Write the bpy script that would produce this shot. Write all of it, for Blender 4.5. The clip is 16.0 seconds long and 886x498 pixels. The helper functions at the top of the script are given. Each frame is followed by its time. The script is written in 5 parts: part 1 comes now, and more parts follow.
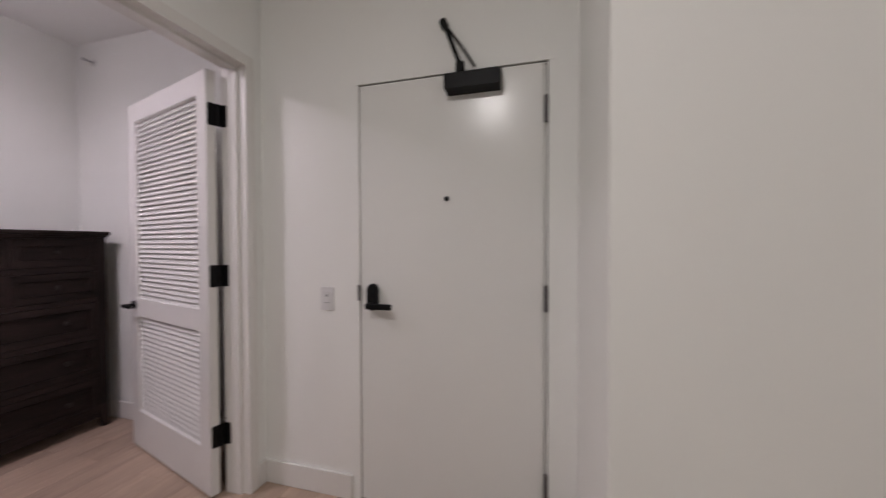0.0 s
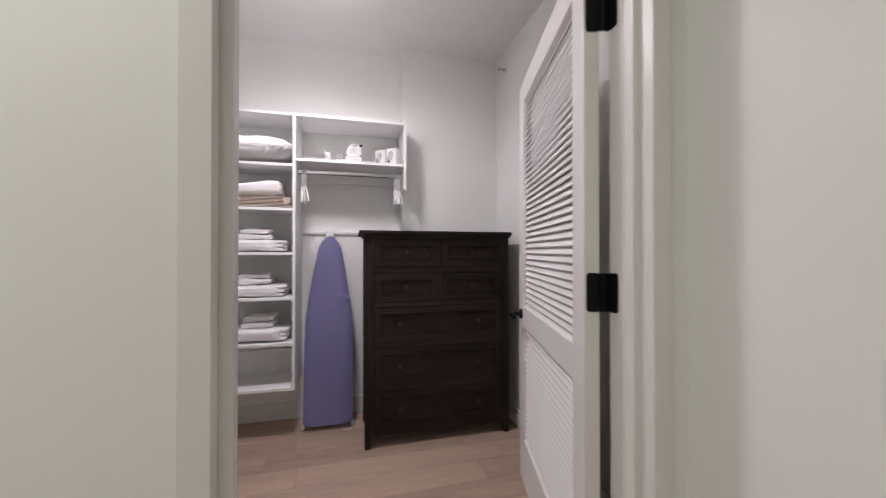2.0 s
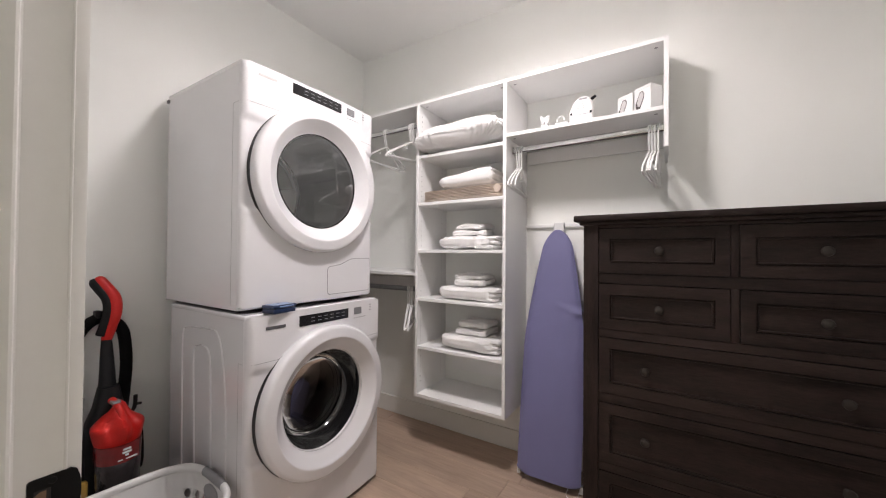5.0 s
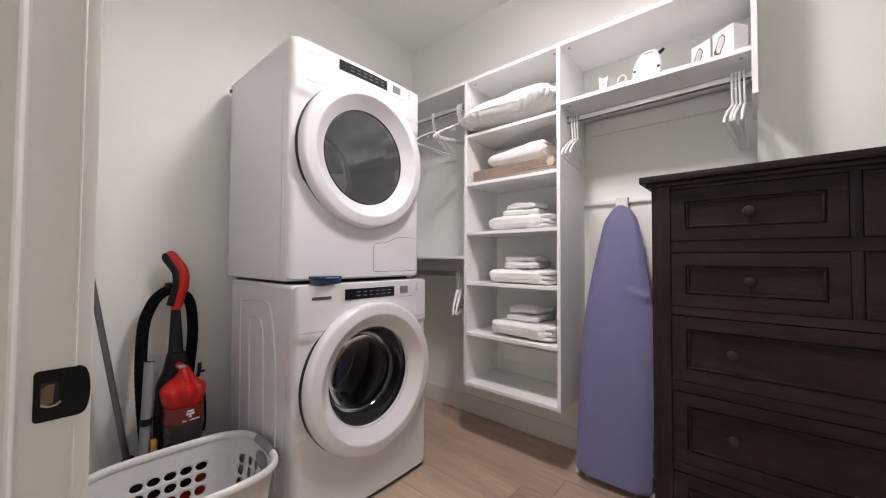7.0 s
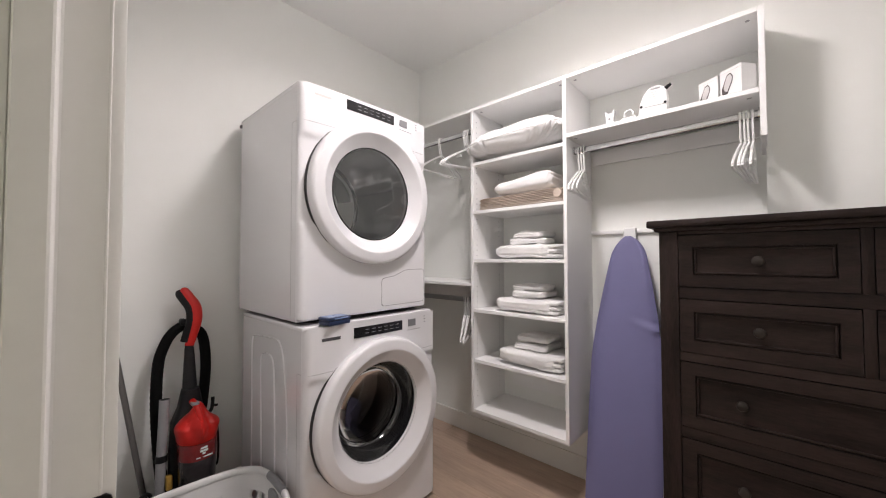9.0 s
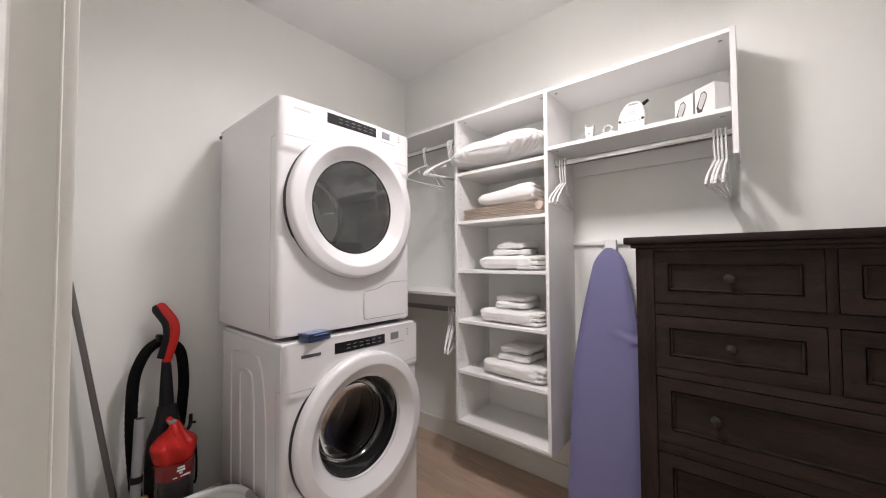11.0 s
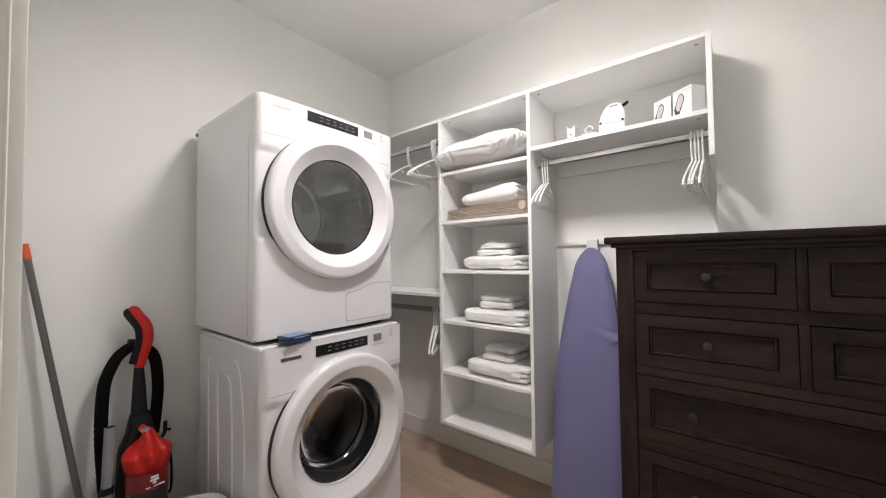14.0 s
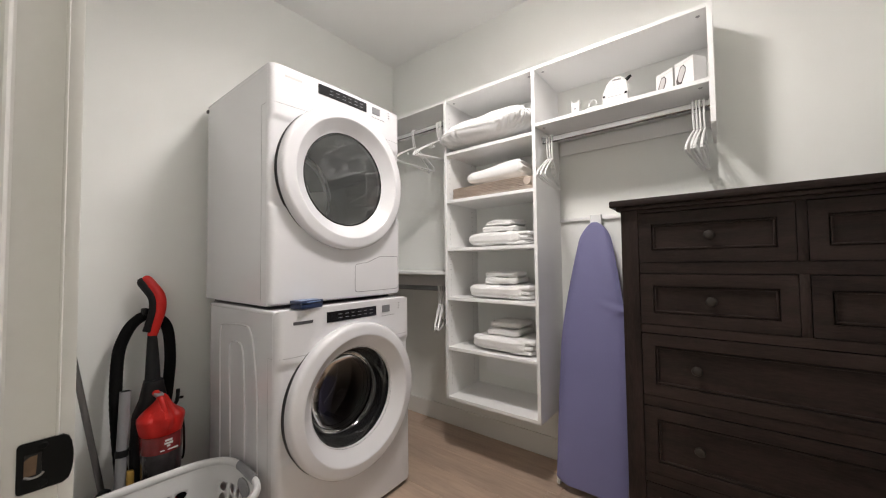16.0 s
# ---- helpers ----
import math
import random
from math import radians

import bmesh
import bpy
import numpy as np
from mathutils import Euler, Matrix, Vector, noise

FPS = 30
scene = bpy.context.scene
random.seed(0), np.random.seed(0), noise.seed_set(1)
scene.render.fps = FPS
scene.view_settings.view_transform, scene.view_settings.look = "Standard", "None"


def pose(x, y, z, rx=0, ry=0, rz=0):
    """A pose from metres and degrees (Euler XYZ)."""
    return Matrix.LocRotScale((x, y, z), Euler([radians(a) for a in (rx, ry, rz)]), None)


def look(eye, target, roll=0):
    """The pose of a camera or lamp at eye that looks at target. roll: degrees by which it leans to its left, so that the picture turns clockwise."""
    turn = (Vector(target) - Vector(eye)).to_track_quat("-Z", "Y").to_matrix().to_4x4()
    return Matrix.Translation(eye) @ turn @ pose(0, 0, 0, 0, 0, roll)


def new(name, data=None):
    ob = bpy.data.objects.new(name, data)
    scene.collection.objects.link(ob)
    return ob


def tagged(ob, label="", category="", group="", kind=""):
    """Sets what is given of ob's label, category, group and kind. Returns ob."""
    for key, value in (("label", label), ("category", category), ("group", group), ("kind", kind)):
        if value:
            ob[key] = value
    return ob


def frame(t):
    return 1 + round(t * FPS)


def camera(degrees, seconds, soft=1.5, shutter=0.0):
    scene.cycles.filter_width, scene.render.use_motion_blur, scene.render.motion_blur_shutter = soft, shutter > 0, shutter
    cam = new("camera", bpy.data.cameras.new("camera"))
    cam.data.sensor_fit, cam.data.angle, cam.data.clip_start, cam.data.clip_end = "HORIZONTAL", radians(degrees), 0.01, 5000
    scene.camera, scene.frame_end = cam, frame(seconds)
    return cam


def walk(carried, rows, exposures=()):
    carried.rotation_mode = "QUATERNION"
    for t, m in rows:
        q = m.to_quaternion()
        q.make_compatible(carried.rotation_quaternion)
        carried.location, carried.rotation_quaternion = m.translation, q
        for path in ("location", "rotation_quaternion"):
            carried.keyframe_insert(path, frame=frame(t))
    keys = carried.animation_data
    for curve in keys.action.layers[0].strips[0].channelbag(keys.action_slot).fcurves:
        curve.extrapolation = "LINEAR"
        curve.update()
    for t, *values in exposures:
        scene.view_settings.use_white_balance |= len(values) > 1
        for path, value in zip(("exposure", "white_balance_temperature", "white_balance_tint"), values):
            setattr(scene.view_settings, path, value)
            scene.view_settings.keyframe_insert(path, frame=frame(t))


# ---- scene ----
cam = camera(102.3, 16.0, soft=1.1, shutter=0.4)
PATH = [
    (0, (0.584, -0.09, 1.309), (0.04, 1.834, 1.275), -0.2),
    (0.5, (0.42, 0.085, 1.282), (-0.68, 1.755, 1.263), -0.4),
    (1, (0.234, 0.275, 1.268), (-1.265, 1.599, 1.272), -0.1),
    (1.5, (0.051, 0.495, 1.257), (-1.716, 1.433, 1.265), -0.3),
    (2, (-0.134, 0.66, 1.263), (-2.073, 1.152, 1.277), -0.0),
    (2.5, (-0.364, 0.807, 1.254), (-2.36, 0.934, 1.271), 0.1),
    (3, (-0.535, 0.924, 1.254), (-2.527, 0.751, 1.281), 0.1),
    (3.5, (-0.632, 1.034, 1.268), (-2.552, 0.474, 1.3), 0.1),
    (4, (-0.672, 1.042, 1.266), (-2.503, 0.239, 1.302), 0.4),
    (4.5, (-0.789, 1.041, 1.262), (-2.546, 0.085, 1.286), 0.5),
    (5.6, (-0.928, 1.036, 1.182), (-2.545, -0.135, 1.222), 0.4),
    (7, (-0.971, 1.021, 1.095), (-2.476, -0.295, 1.149), 0.3),
    (7.5, (-0.963, 1.015, 1.103), (-2.455, -0.315, 1.16), 0.2),
    (8, (-0.952, 1.011, 1.152), (-2.432, -0.333, 1.208), 0.1),
    (8.5, (-0.943, 1.015, 1.22), (-2.417, -0.335, 1.275), -0.0),
    (9, (-0.958, 1.032, 1.26), (-2.436, -0.314, 1.317), -0.1),
    (11.5, (-0.985, 1.065, 1.318), (-2.503, -0.236, 1.383), -0.4),
    (12, (-0.982, 1.058, 1.318), (-2.503, -0.239, 1.383), -0.5),
    (12.5, (-0.991, 1.062, 1.33), (-2.515, -0.231, 1.396), -0.6),
    (13, (-1.007, 1.074, 1.343), (-2.543, -0.206, 1.407), -0.6),
    (13.5, (-1.01, 1.069, 1.33), (-2.559, -0.194, 1.394), -0.7),
    (14, (-1.002, 1.069, 1.318), (-2.563, -0.18, 1.382), -0.6),
    (14.5, (-0.975, 1.064, 1.255), (-2.539, -0.181, 1.32), -0.7),
    (15, (-0.962, 1.058, 1.222), (-2.533, -0.177, 1.295), -0.7),
    (15.5, (-0.959, 1.061, 1.215), (-2.529, -0.177, 1.288), -0.8),
    (16, (-0.953, 1.055, 1.17), (-2.517, -0.19, 1.245), -0.7),
]
walk(cam, [(t, look(eye, target, roll)) for t, eye, target, roll in PATH], exposures=((0, -0.56, 6180, 28), (1.0, -0.51, 6150, 20), (2.0, -0.32, 6150, 20), (3.0, 0.06, 6250, 18), (4.0, 0.06, 6350, 14), (8.0, 0.05, 6400, 14), (13.0, 0.03, 6380, 12), (15.0, 0.03, 6430, 9), (16, 0.03, 6450, 9)))

# ---- light ----
world = bpy.data.worlds.new("world")
scene.world = world
world.use_nodes = True
world.node_tree.nodes["Background"].inputs[0].default_value = (0.9, 0.95, 1.0, 1)
world.node_tree.nodes["Background"].inputs[1].default_value = 0.0
# powers; the third is an added fill far down the hall
CLOSET_LAMP, HALL_LAMP, FILL_LAMP = 141.0, 385.0, 95.0


# ---- materials ----
def mat(name, col, rough=0.5, metal=0.0, var=0.06, scale=3.0, fine=60.0, bump=0.08, deep=0.002, coat=0.0,
        stretch=(1, 1, 1), rand=0.0, sheen=0.0, rvar=0.08, tone=0.0, spec=0.5):
    """A surface with variation at two scales; stretch draws the grain out, rand sets pieces apart."""
    m = bpy.data.materials.new(name)
    m.use_nodes = True
    nt = m.node_tree
    bs = nt.nodes["Principled BSDF"]
    tc = nt.nodes.new("ShaderNodeTexCoord")
    mp = nt.nodes.new("ShaderNodeMapping")
    mp.inputs["Scale"].default_value = stretch
    nt.links.new(tc.outputs["Object"], mp.inputs["Vector"])
    vec = mp.outputs["Vector"]
    info = None
    if rand:
        info = nt.nodes.new("ShaderNodeObjectInfo")
        mul = nt.nodes.new("ShaderNodeMath")
        mul.operation = "MULTIPLY"
        mul.inputs[1].default_value = 37.0
        nt.links.new(info.outputs["Random"], mul.inputs[0])
        add = nt.nodes.new("ShaderNodeVectorMath")
        add.operation = "ADD"
        nt.links.new(vec, add.inputs[0])
        nt.links.new(mul.outputs[0], add.inputs[1])
        vec = add.outputs[0]
    n1, n2 = nt.nodes.new("ShaderNodeTexNoise"), nt.nodes.new("ShaderNodeTexNoise")
    n1.inputs["Scale"].default_value, n2.inputs["Scale"].default_value = scale, fine
    n1.inputs["Detail"].default_value, n2.inputs["Detail"].default_value = 4, 5
    n2.inputs["Roughness"].default_value = 0.65
    for n in (n1, n2):
        nt.links.new(vec, n.inputs["Vector"])
    both = nt.nodes.new("ShaderNodeMix")
    both.data_type = "FLOAT"
    both.inputs[0].default_value = 0.45
    nt.links.new(n1.outputs["Fac"], both.inputs[2])
    nt.links.new(n2.outputs["Fac"], both.inputs[3])
    value = both.outputs[0]
    if rand and tone:
        sub = nt.nodes.new("ShaderNodeMath")
        sub.operation = "MULTIPLY_ADD"
        sub.inputs[1].default_value = tone
        nt.links.new(info.outputs["Random"], sub.inputs[0])
        nt.links.new(value, sub.inputs[2])
        shift = nt.nodes.new("ShaderNodeMath")
        shift.operation = "SUBTRACT"
        shift.inputs[1].default_value = tone / 2
        nt.links.new(sub.outputs[0], shift.inputs[0])
        value = shift.outputs[0]
    ramp = nt.nodes.new("ShaderNodeValToRGB")
    ramp.color_ramp.elements[0].position, ramp.color_ramp.elements[1].position = 0.3, 0.7
    ramp.color_ramp.elements[0].color = (*[c * (1 - var) for c in col], 1)
    ramp.color_ramp.elements[1].color = (*[min(1, c * (1 + var)) for c in col], 1)
    nt.links.new(value, ramp.inputs[0])
    nt.links.new(ramp.outputs[0], bs.inputs["Base Color"])
    rr = nt.nodes.new("ShaderNodeMapRange")
    rr.inputs[3].default_value, rr.inputs[4].default_value = max(0.02, rough - rvar), min(1, rough + rvar)
    nt.links.new(n1.outputs["Fac"], rr.inputs[0])
    nt.links.new(rr.outputs[0], bs.inputs["Roughness"])
    bs.inputs["Metallic"].default_value = metal
    bs.inputs["Specular IOR Level"].default_value = spec
    bs.inputs["Coat Weight"].default_value = coat
    bs.inputs["Sheen Weight"].default_value = sheen
    if bump:
        bp = nt.nodes.new("ShaderNodeBump")
        bp.inputs["Strength"].default_value, bp.inputs["Distance"].default_value = bump, deep
        nt.links.new(n2.outputs["Fac"], bp.inputs["Height"])
        nt.links.new(bp.outputs[0], bs.inputs["Normal"])
    return m


def glass(name, tint, gloss=0.02, ior=1.5, cloud=None, share=0.0):
    m = bpy.data.materials.new(name)
    m.use_nodes = True
    nt = m.node_tree
    nt.nodes.remove(nt.nodes["Principled BSDF"])
    tr, gl, mx, fr = (nt.nodes.new("ShaderNode" + k) for k in ("BsdfTransparent", "BsdfGlossy", "MixShader", "Fresnel"))
    tr.inputs[0].default_value = (*tint, 1)
    gl.inputs["Roughness"].default_value = gloss
    fr.inputs[0].default_value = ior
    nt.links.new(fr.outputs[0], mx.inputs[0])
    body = tr
    if cloud:
        df, body = nt.nodes.new("ShaderNodeBsdfDiffuse"), nt.nodes.new("ShaderNodeMixShader")
        df.inputs[0].default_value = (*cloud, 1)
        body.inputs[0].default_value = share
        nt.links.new(tr.outputs[0], body.inputs[1])
        nt.links.new(df.outputs[0], body.inputs[2])
    nt.links.new(body.outputs[0], mx.inputs[1])
    nt.links.new(gl.outputs[0], mx.inputs[2])
    nt.links.new(mx.outputs[0], nt.nodes["Material Output"].inputs[0])
    return m


def glow(name, col, power):
    m = bpy.data.materials.new(name)
    m.use_nodes = True
    bs = m.node_tree.nodes["Principled BSDF"]
    bs.inputs["Base Color"].default_value = (*col, 1)
    bs.inputs["Emission Color"].default_value = (*col, 1)
    bs.inputs["Emission Strength"].default_value = power
    return m


PAINT = mat("wall_paint", (0.882, 0.890, 0.862), 0.55, var=0.012, scale=1.2, fine=220, bump=0.12, deep=0.0008)
CEIL = mat("ceiling_paint", (0.91, 0.91, 0.895), 0.8, var=0.012, scale=1.0, fine=160, bump=0.15, deep=0.001)
TRIM = mat("trim_paint", (0.79, 0.78, 0.75), 0.38, var=0.015, scale=2.0, fine=90, bump=0.05, deep=0.0006)
DOORW = mat("door_paint", (0.812, 0.818, 0.79), 0.24, var=0.010, scale=1.6, fine=120, bump=0.10, deep=0.0006, rvar=0.012)
LOUVER = mat("louver_paint", (0.80, 0.79, 0.77), 0.42, var=0.02, scale=3, fine=80, bump=0.06, deep=0.0006)
LAMI = mat("white_laminate", (0.885, 0.882, 0.876), 0.36, var=0.012, scale=2, fine=140, bump=0.04, deep=0.0004)
ENAMEL = mat("white_enamel", (0.755, 0.75, 0.768), 0.20, var=0.01, scale=2, fine=180, bump=0.03, deep=0.0004, coat=0.5)
PLASTW = mat("white_plastic", (0.72, 0.72, 0.715), 0.38, var=0.015, scale=5, fine=120, bump=0.03)
HANGW = mat("hanger_plastic", (0.82, 0.82, 0.81), 0.3, var=0.02, scale=6, fine=60, bump=0.02)
PANELG = mat("panel_black", (0.018, 0.018, 0.02), 0.18, var=0.1, scale=5, fine=80, bump=0.02, coat=0.4)
BOWL = mat("glossy_black", (0.012, 0.012, 0.013), 0.08, var=0.1, scale=5, fine=80, bump=0.0, coat=0.5, rvar=0.02, spec=0.6)
SCREEN = mat("panel_screen", (0.22, 0.22, 0.23), 0.25, var=0.05, bump=0.0)
SEAM = mat("panel_seam", (0.36, 0.36, 0.37), 0.6, var=0.05, bump=0.0)
PRINT = mat("panel_print", (0.22, 0.22, 0.23), 0.5, var=0.05, bump=0.0)
BADGE = mat("badge_grey", (0.10, 0.10, 0.11), 0.4, 0.3, var=0.05, bump=0.0)
BLACK = mat("black_metal", (0.005, 0.005, 0.0055), 0.45, spec=0.16, var=0.15, scale=8, fine=140, bump=0.06, deep=0.0005)
GASKET = mat("dark_rubber", (0.010, 0.010, 0.011), 0.6, var=0.1, bump=0.05)
STEEL = mat("brushed_steel", (0.42, 0.42, 0.43), 0.32, 1.0, var=0.08, scale=6, fine=120, bump=0.05, stretch=(1, 1, 8))
DULL = mat("hinge_steel", (0.15, 0.14, 0.145), 0.5, 0.7, var=0.08, scale=8, fine=90, bump=0.04)
CHROME = mat("chrome", (0.78, 0.78, 0.79), 0.12, 1.0, var=0.03, bump=0.0)
ALU = mat("satin_aluminium", (0.66, 0.665, 0.68), 0.09, 0.9, var=0.03, scale=6, fine=140, bump=0.03, stretch=(8, 1, 8))
DRUM = mat("drum_steel", (0.45, 0.42, 0.40), 0.32, 1.0, var=0.12, scale=9, fine=120, bump=0.06)
BAFFLE = mat("drum_paddle", (0.30, 0.30, 0.30), 0.4, var=0.08, bump=0.02)
DRUMW = mat("dryer_drum_wall", (0.40, 0.405, 0.41), 0.4, 0.3, var=0.1, bump=0.03)
DRUMG = mat("dryer_drum", (0.84, 0.85, 0.85), 0.42, 0.0, var=0.08, bump=0.03)
DARKIN = mat("dark_inside", (0.03, 0.03, 0.032), 0.5, var=0.1, bump=0.03)
# the diffuse grey share stands in for light from the drum inside
HAZEG = glass("hazed_glass", (0.88, 0.90, 0.89), 0.004, 1.95, (0.22, 0.23, 0.227), 0.20)
CLEARG = glass("door_glass", (0.40, 0.39, 0.39), 0.006, 1.40)
WOOD = mat("espresso_wood", (0.0243, 0.0161, 0.0140), 0.55, spec=0.15, var=0.70, scale=2.6, fine=24, bump=0.40, deep=0.0014, stretch=(9, 1.4, 9), rand=1.0, tone=0.12)
WOODV = mat("espresso_wood_upright", (0.0243, 0.0161, 0.0140), 0.55, spec=0.15, var=0.70, scale=2.6, fine=24, bump=0.40, deep=0.0014, stretch=(9, 9, 1.4), rand=1.0, tone=0.12)
KNOB = mat("bronze_knob", (0.028, 0.022, 0.018), 0.5, 0.4, var=0.2, scale=20, fine=120, bump=0.05)
PLANK = mat("oak_plank", (0.435, 0.322, 0.246), 0.40, var=0.26, scale=1.0, fine=7, bump=0.2, deep=0.0008, stretch=(8.5, 0.9, 1), rand=1.0, tone=0.20)
JOINT = mat("plank_joint", (0.10, 0.07, 0.05), 0.7, var=0.1, bump=0.0)
LILAC = mat("lilac_cover", (0.165, 0.160, 0.310), 0.62, var=0.05, scale=5, fine=420, bump=0.15, deep=0.0008, sheen=0.15)
TOWEL = mat("white_terry", (0.87, 0.86, 0.85), 0.95, var=0.06, scale=14, fine=150, bump=0.9, deep=0.006, sheen=0.4)
LINEN = mat("white_cotton", (0.80, 0.795, 0.79), 0.85, var=0.03, scale=9, fine=90, bump=0.35, deep=0.002, sheen=0.2)
KNIT = mat("tan_knit", (0.58, 0.49, 0.415), 0.95, var=0.18, scale=10, fine=160, bump=0.6, deep=0.003, sheen=0.3)
RED = mat("red_plastic", (0.53, 0.014, 0.010), 0.34, var=0.10, scale=6, fine=80, bump=0.03, coat=0.1, spec=0.3)
REDCUP = mat("red_tinted_cup", (0.20, 0.012, 0.014), 0.22, var=0.3, scale=7, fine=50, bump=0.03, coat=0.5)
CUP = mat("smoky_cup", (0.035, 0.030, 0.032), 0.2, var=0.4, scale=9, fine=50, bump=0.03, coat=0.5)
CHAR = mat("charcoal_plastic", (0.011, 0.011, 0.012), 0.5, spec=0.2, var=0.15, scale=8, fine=120, bump=0.06)
HOSE = mat("hose_black", (0.005, 0.005, 0.005), 0.7, spec=0.07, var=0.2, scale=10, fine=60, bump=0.05)
GREYP = mat("grey_plastic", (0.27, 0.27, 0.28), 0.45, var=0.06, scale=8, fine=100, bump=0.05)
POLE = mat("pole_grey", (0.15, 0.142, 0.135), 0.4, 0.4, var=0.1, scale=8, fine=80, bump=0.04)
ORANGE = mat("orange_plastic", (0.62, 0.10, 0.035), 0.35, var=0.08, scale=8, fine=80, bump=0.03)
AMBER = mat("amber_plastic", (0.45, 0.28, 0.06), 0.4, var=0.1, bump=0.0)
BLUELID = mat("pale_blue_label", (0.20, 0.27, 0.45), 0.3, var=0.3, scale=40, fine=120, bump=0.0)
BLUEBOX = mat("blue_box", (0.020, 0.034, 0.085), 0.3, var=0.25, scale=30, fine=90, bump=0.02)
CARTON = mat("white_carton", (0.72, 0.715, 0.705), 0.5, var=0.015, bump=0.03)
PICT = mat("carton_print", (0.06, 0.05, 0.05), 0.45, var=0.4, scale=30, fine=90, bump=0.0)
PICTL = mat("carton_print_pale", (0.52, 0.50, 0.49), 0.45, var=0.1, bump=0.0)
BROWN = mat("strike_wood", (0.20, 0.12, 0.07), 0.6, var=0.3, scale=20, fine=90, bump=0.1)


# ---- shapes ----
def box(bm, x0, x1, y0, y1, z0, z1, bevel=0.0, seg=2):
    got = bmesh.ops.create_cube(bm, size=1.0, matrix=Matrix.LocRotScale(((x0 + x1) / 2, (y0 + y1) / 2, (z0 + z1) / 2), None, (x1 - x0, y1 - y0, z1 - z0)))
    if bevel:
        edges = list({e for v in got["verts"] for e in v.link_edges})
        bmesh.ops.bevel(bm, geom=edges, offset=bevel, segments=seg, affect="EDGES", profile=0.5)
    return bm


def made(*boxes, bevel=0.0, seg=2):
    bm = bmesh.new()
    for b in boxes:
        box(bm, *b, bevel=bevel, seg=seg)
    return bm


def cyl(bm, p0, p1, r0, r1=None, seg=20):
    p0, p1 = Vector(p0), Vector(p1)
    m = Matrix.Translation((p0 + p1) / 2) @ (p1 - p0).to_track_quat("Z", "Y").to_matrix().to_4x4()
    bmesh.ops.create_cone(bm, cap_ends=True, segments=seg, radius1=r0, radius2=r0 if r1 is None else r1, depth=(p1 - p0).length, matrix=m)
    return bm


def lathe(bm, profile, m=Matrix(), seg=64, close=False):
    """Turns (radius, height) pairs about the z axis of m."""
    rings = []
    for r, h in profile:
        if r < 1e-5:
            rings.append([bm.verts.new(m @ Vector((0, 0, h)))])
        else:
            rings.append([bm.verts.new(m @ Vector((r * math.cos(2 * math.pi * k / seg), r * math.sin(2 * math.pi * k / seg), h))) for k in range(seg)])
    pairs = list(zip(rings, rings[1:] + rings[:1] if close else rings[1:]))
    for a, b in pairs:
        for k in range(seg):
            q = [a[k % len(a)], a[(k + 1) % len(a)], b[(k + 1) % len(b)], b[k % len(b)]]
            q = list(dict.fromkeys(q))
            if len(q) > 2:
                bm.faces.new(q)
    return bm


def tube(bm, pts, r, seg=10, cap=True, flat=1.0):
    """A round bar along points; r may be a list; flat squeezes it across."""
    pts = [Vector(p) for p in pts]
    rings, side = [], None
    for k, p in enumerate(pts):
        d = (pts[min(k + 1, len(pts) - 1)] - pts[max(k - 1, 0)]).normalized()
        if side is None:
            side = d.cross(Vector((0, 0, 1)) if abs(d.z) < 0.9 else Vector((0, 1, 0))).normalized()
        side = (side - d * side.dot(d)).normalized()
        up = d.cross(side)
        rr = r[k] if isinstance(r, (list, tuple)) else r
        rings.append([bm.verts.new(p + rr * (math.cos(2 * math.pi * j / seg) * side + flat * math.sin(2 * math.pi * j / seg) * up)) for j in range(seg)])
    for a, b in zip(rings, rings[1:]):
        for j in range(seg):
            bm.faces.new((a[j], a[(j + 1) % seg], b[(j + 1) % seg], b[j]))
    if cap:
        bm.faces.new(rings[0][::-1])
        bm.faces.new(rings[-1])
    return bm


def smooth_line(pts, n=6):
    """Points along a smooth curve through pts."""
    pts = [Vector(p) for p in pts]
    out = []
    for k in range(len(pts) - 1):
        a, b, c, d = pts[max(k - 1, 0)], pts[k], pts[k + 1], pts[min(k + 2, len(pts) - 1)]
        for j in range(n):
            t = j / n
            out.append(0.5 * ((2 * b) + (c - a) * t + (2 * a - 5 * b + 4 * c - d) * t * t + (3 * b - a - 3 * c + d) * t ** 3))
    return out + [pts[-1]]


def prism(bm, outline, lo, hi, axis="z", bevel=0.0, seg=2):
    """An outline of (a, b) pairs drawn out along an axis: z gives (a, b, h), x gives (h, a, b), y gives (a, h, b)."""
    put = {"z": lambda a, b, h: (a, b, h), "x": lambda a, b, h: (h, a, b), "y": lambda a, b, h: (a, h, b)}[axis]
    v0, v1 = ([bm.verts.new(put(a, b, h)) for a, b in outline] for h in (lo, hi))
    faces = [bm.faces.new(v0[::-1]), bm.faces.new(v1)]
    n = len(outline)
    for k in range(n):
        faces.append(bm.faces.new((v0[k], v0[(k + 1) % n], v1[(k + 1) % n], v1[k])))
    if bevel:
        edges = list({e for f in faces[:2] for e in f.edges})
        bmesh.ops.bevel(bm, geom=edges, offset=bevel, segments=seg, affect="EDGES", profile=0.5)
    return bm


def rounded(x0, x1, y0, y1, r, n=5):
    """The outline of a rectangle with round corners."""
    out = []
    for cx, cy, a in ((x1 - r, y1 - r, 0), (x0 + r, y1 - r, 90), (x0 + r, y0 + r, 180), (x1 - r, y0 + r, 270)):
        out += [(cx + r * math.cos(radians(a + 90 * k / n)), cy + r * math.sin(radians(a + 90 * k / n))) for k in range(n + 1)]
    return out


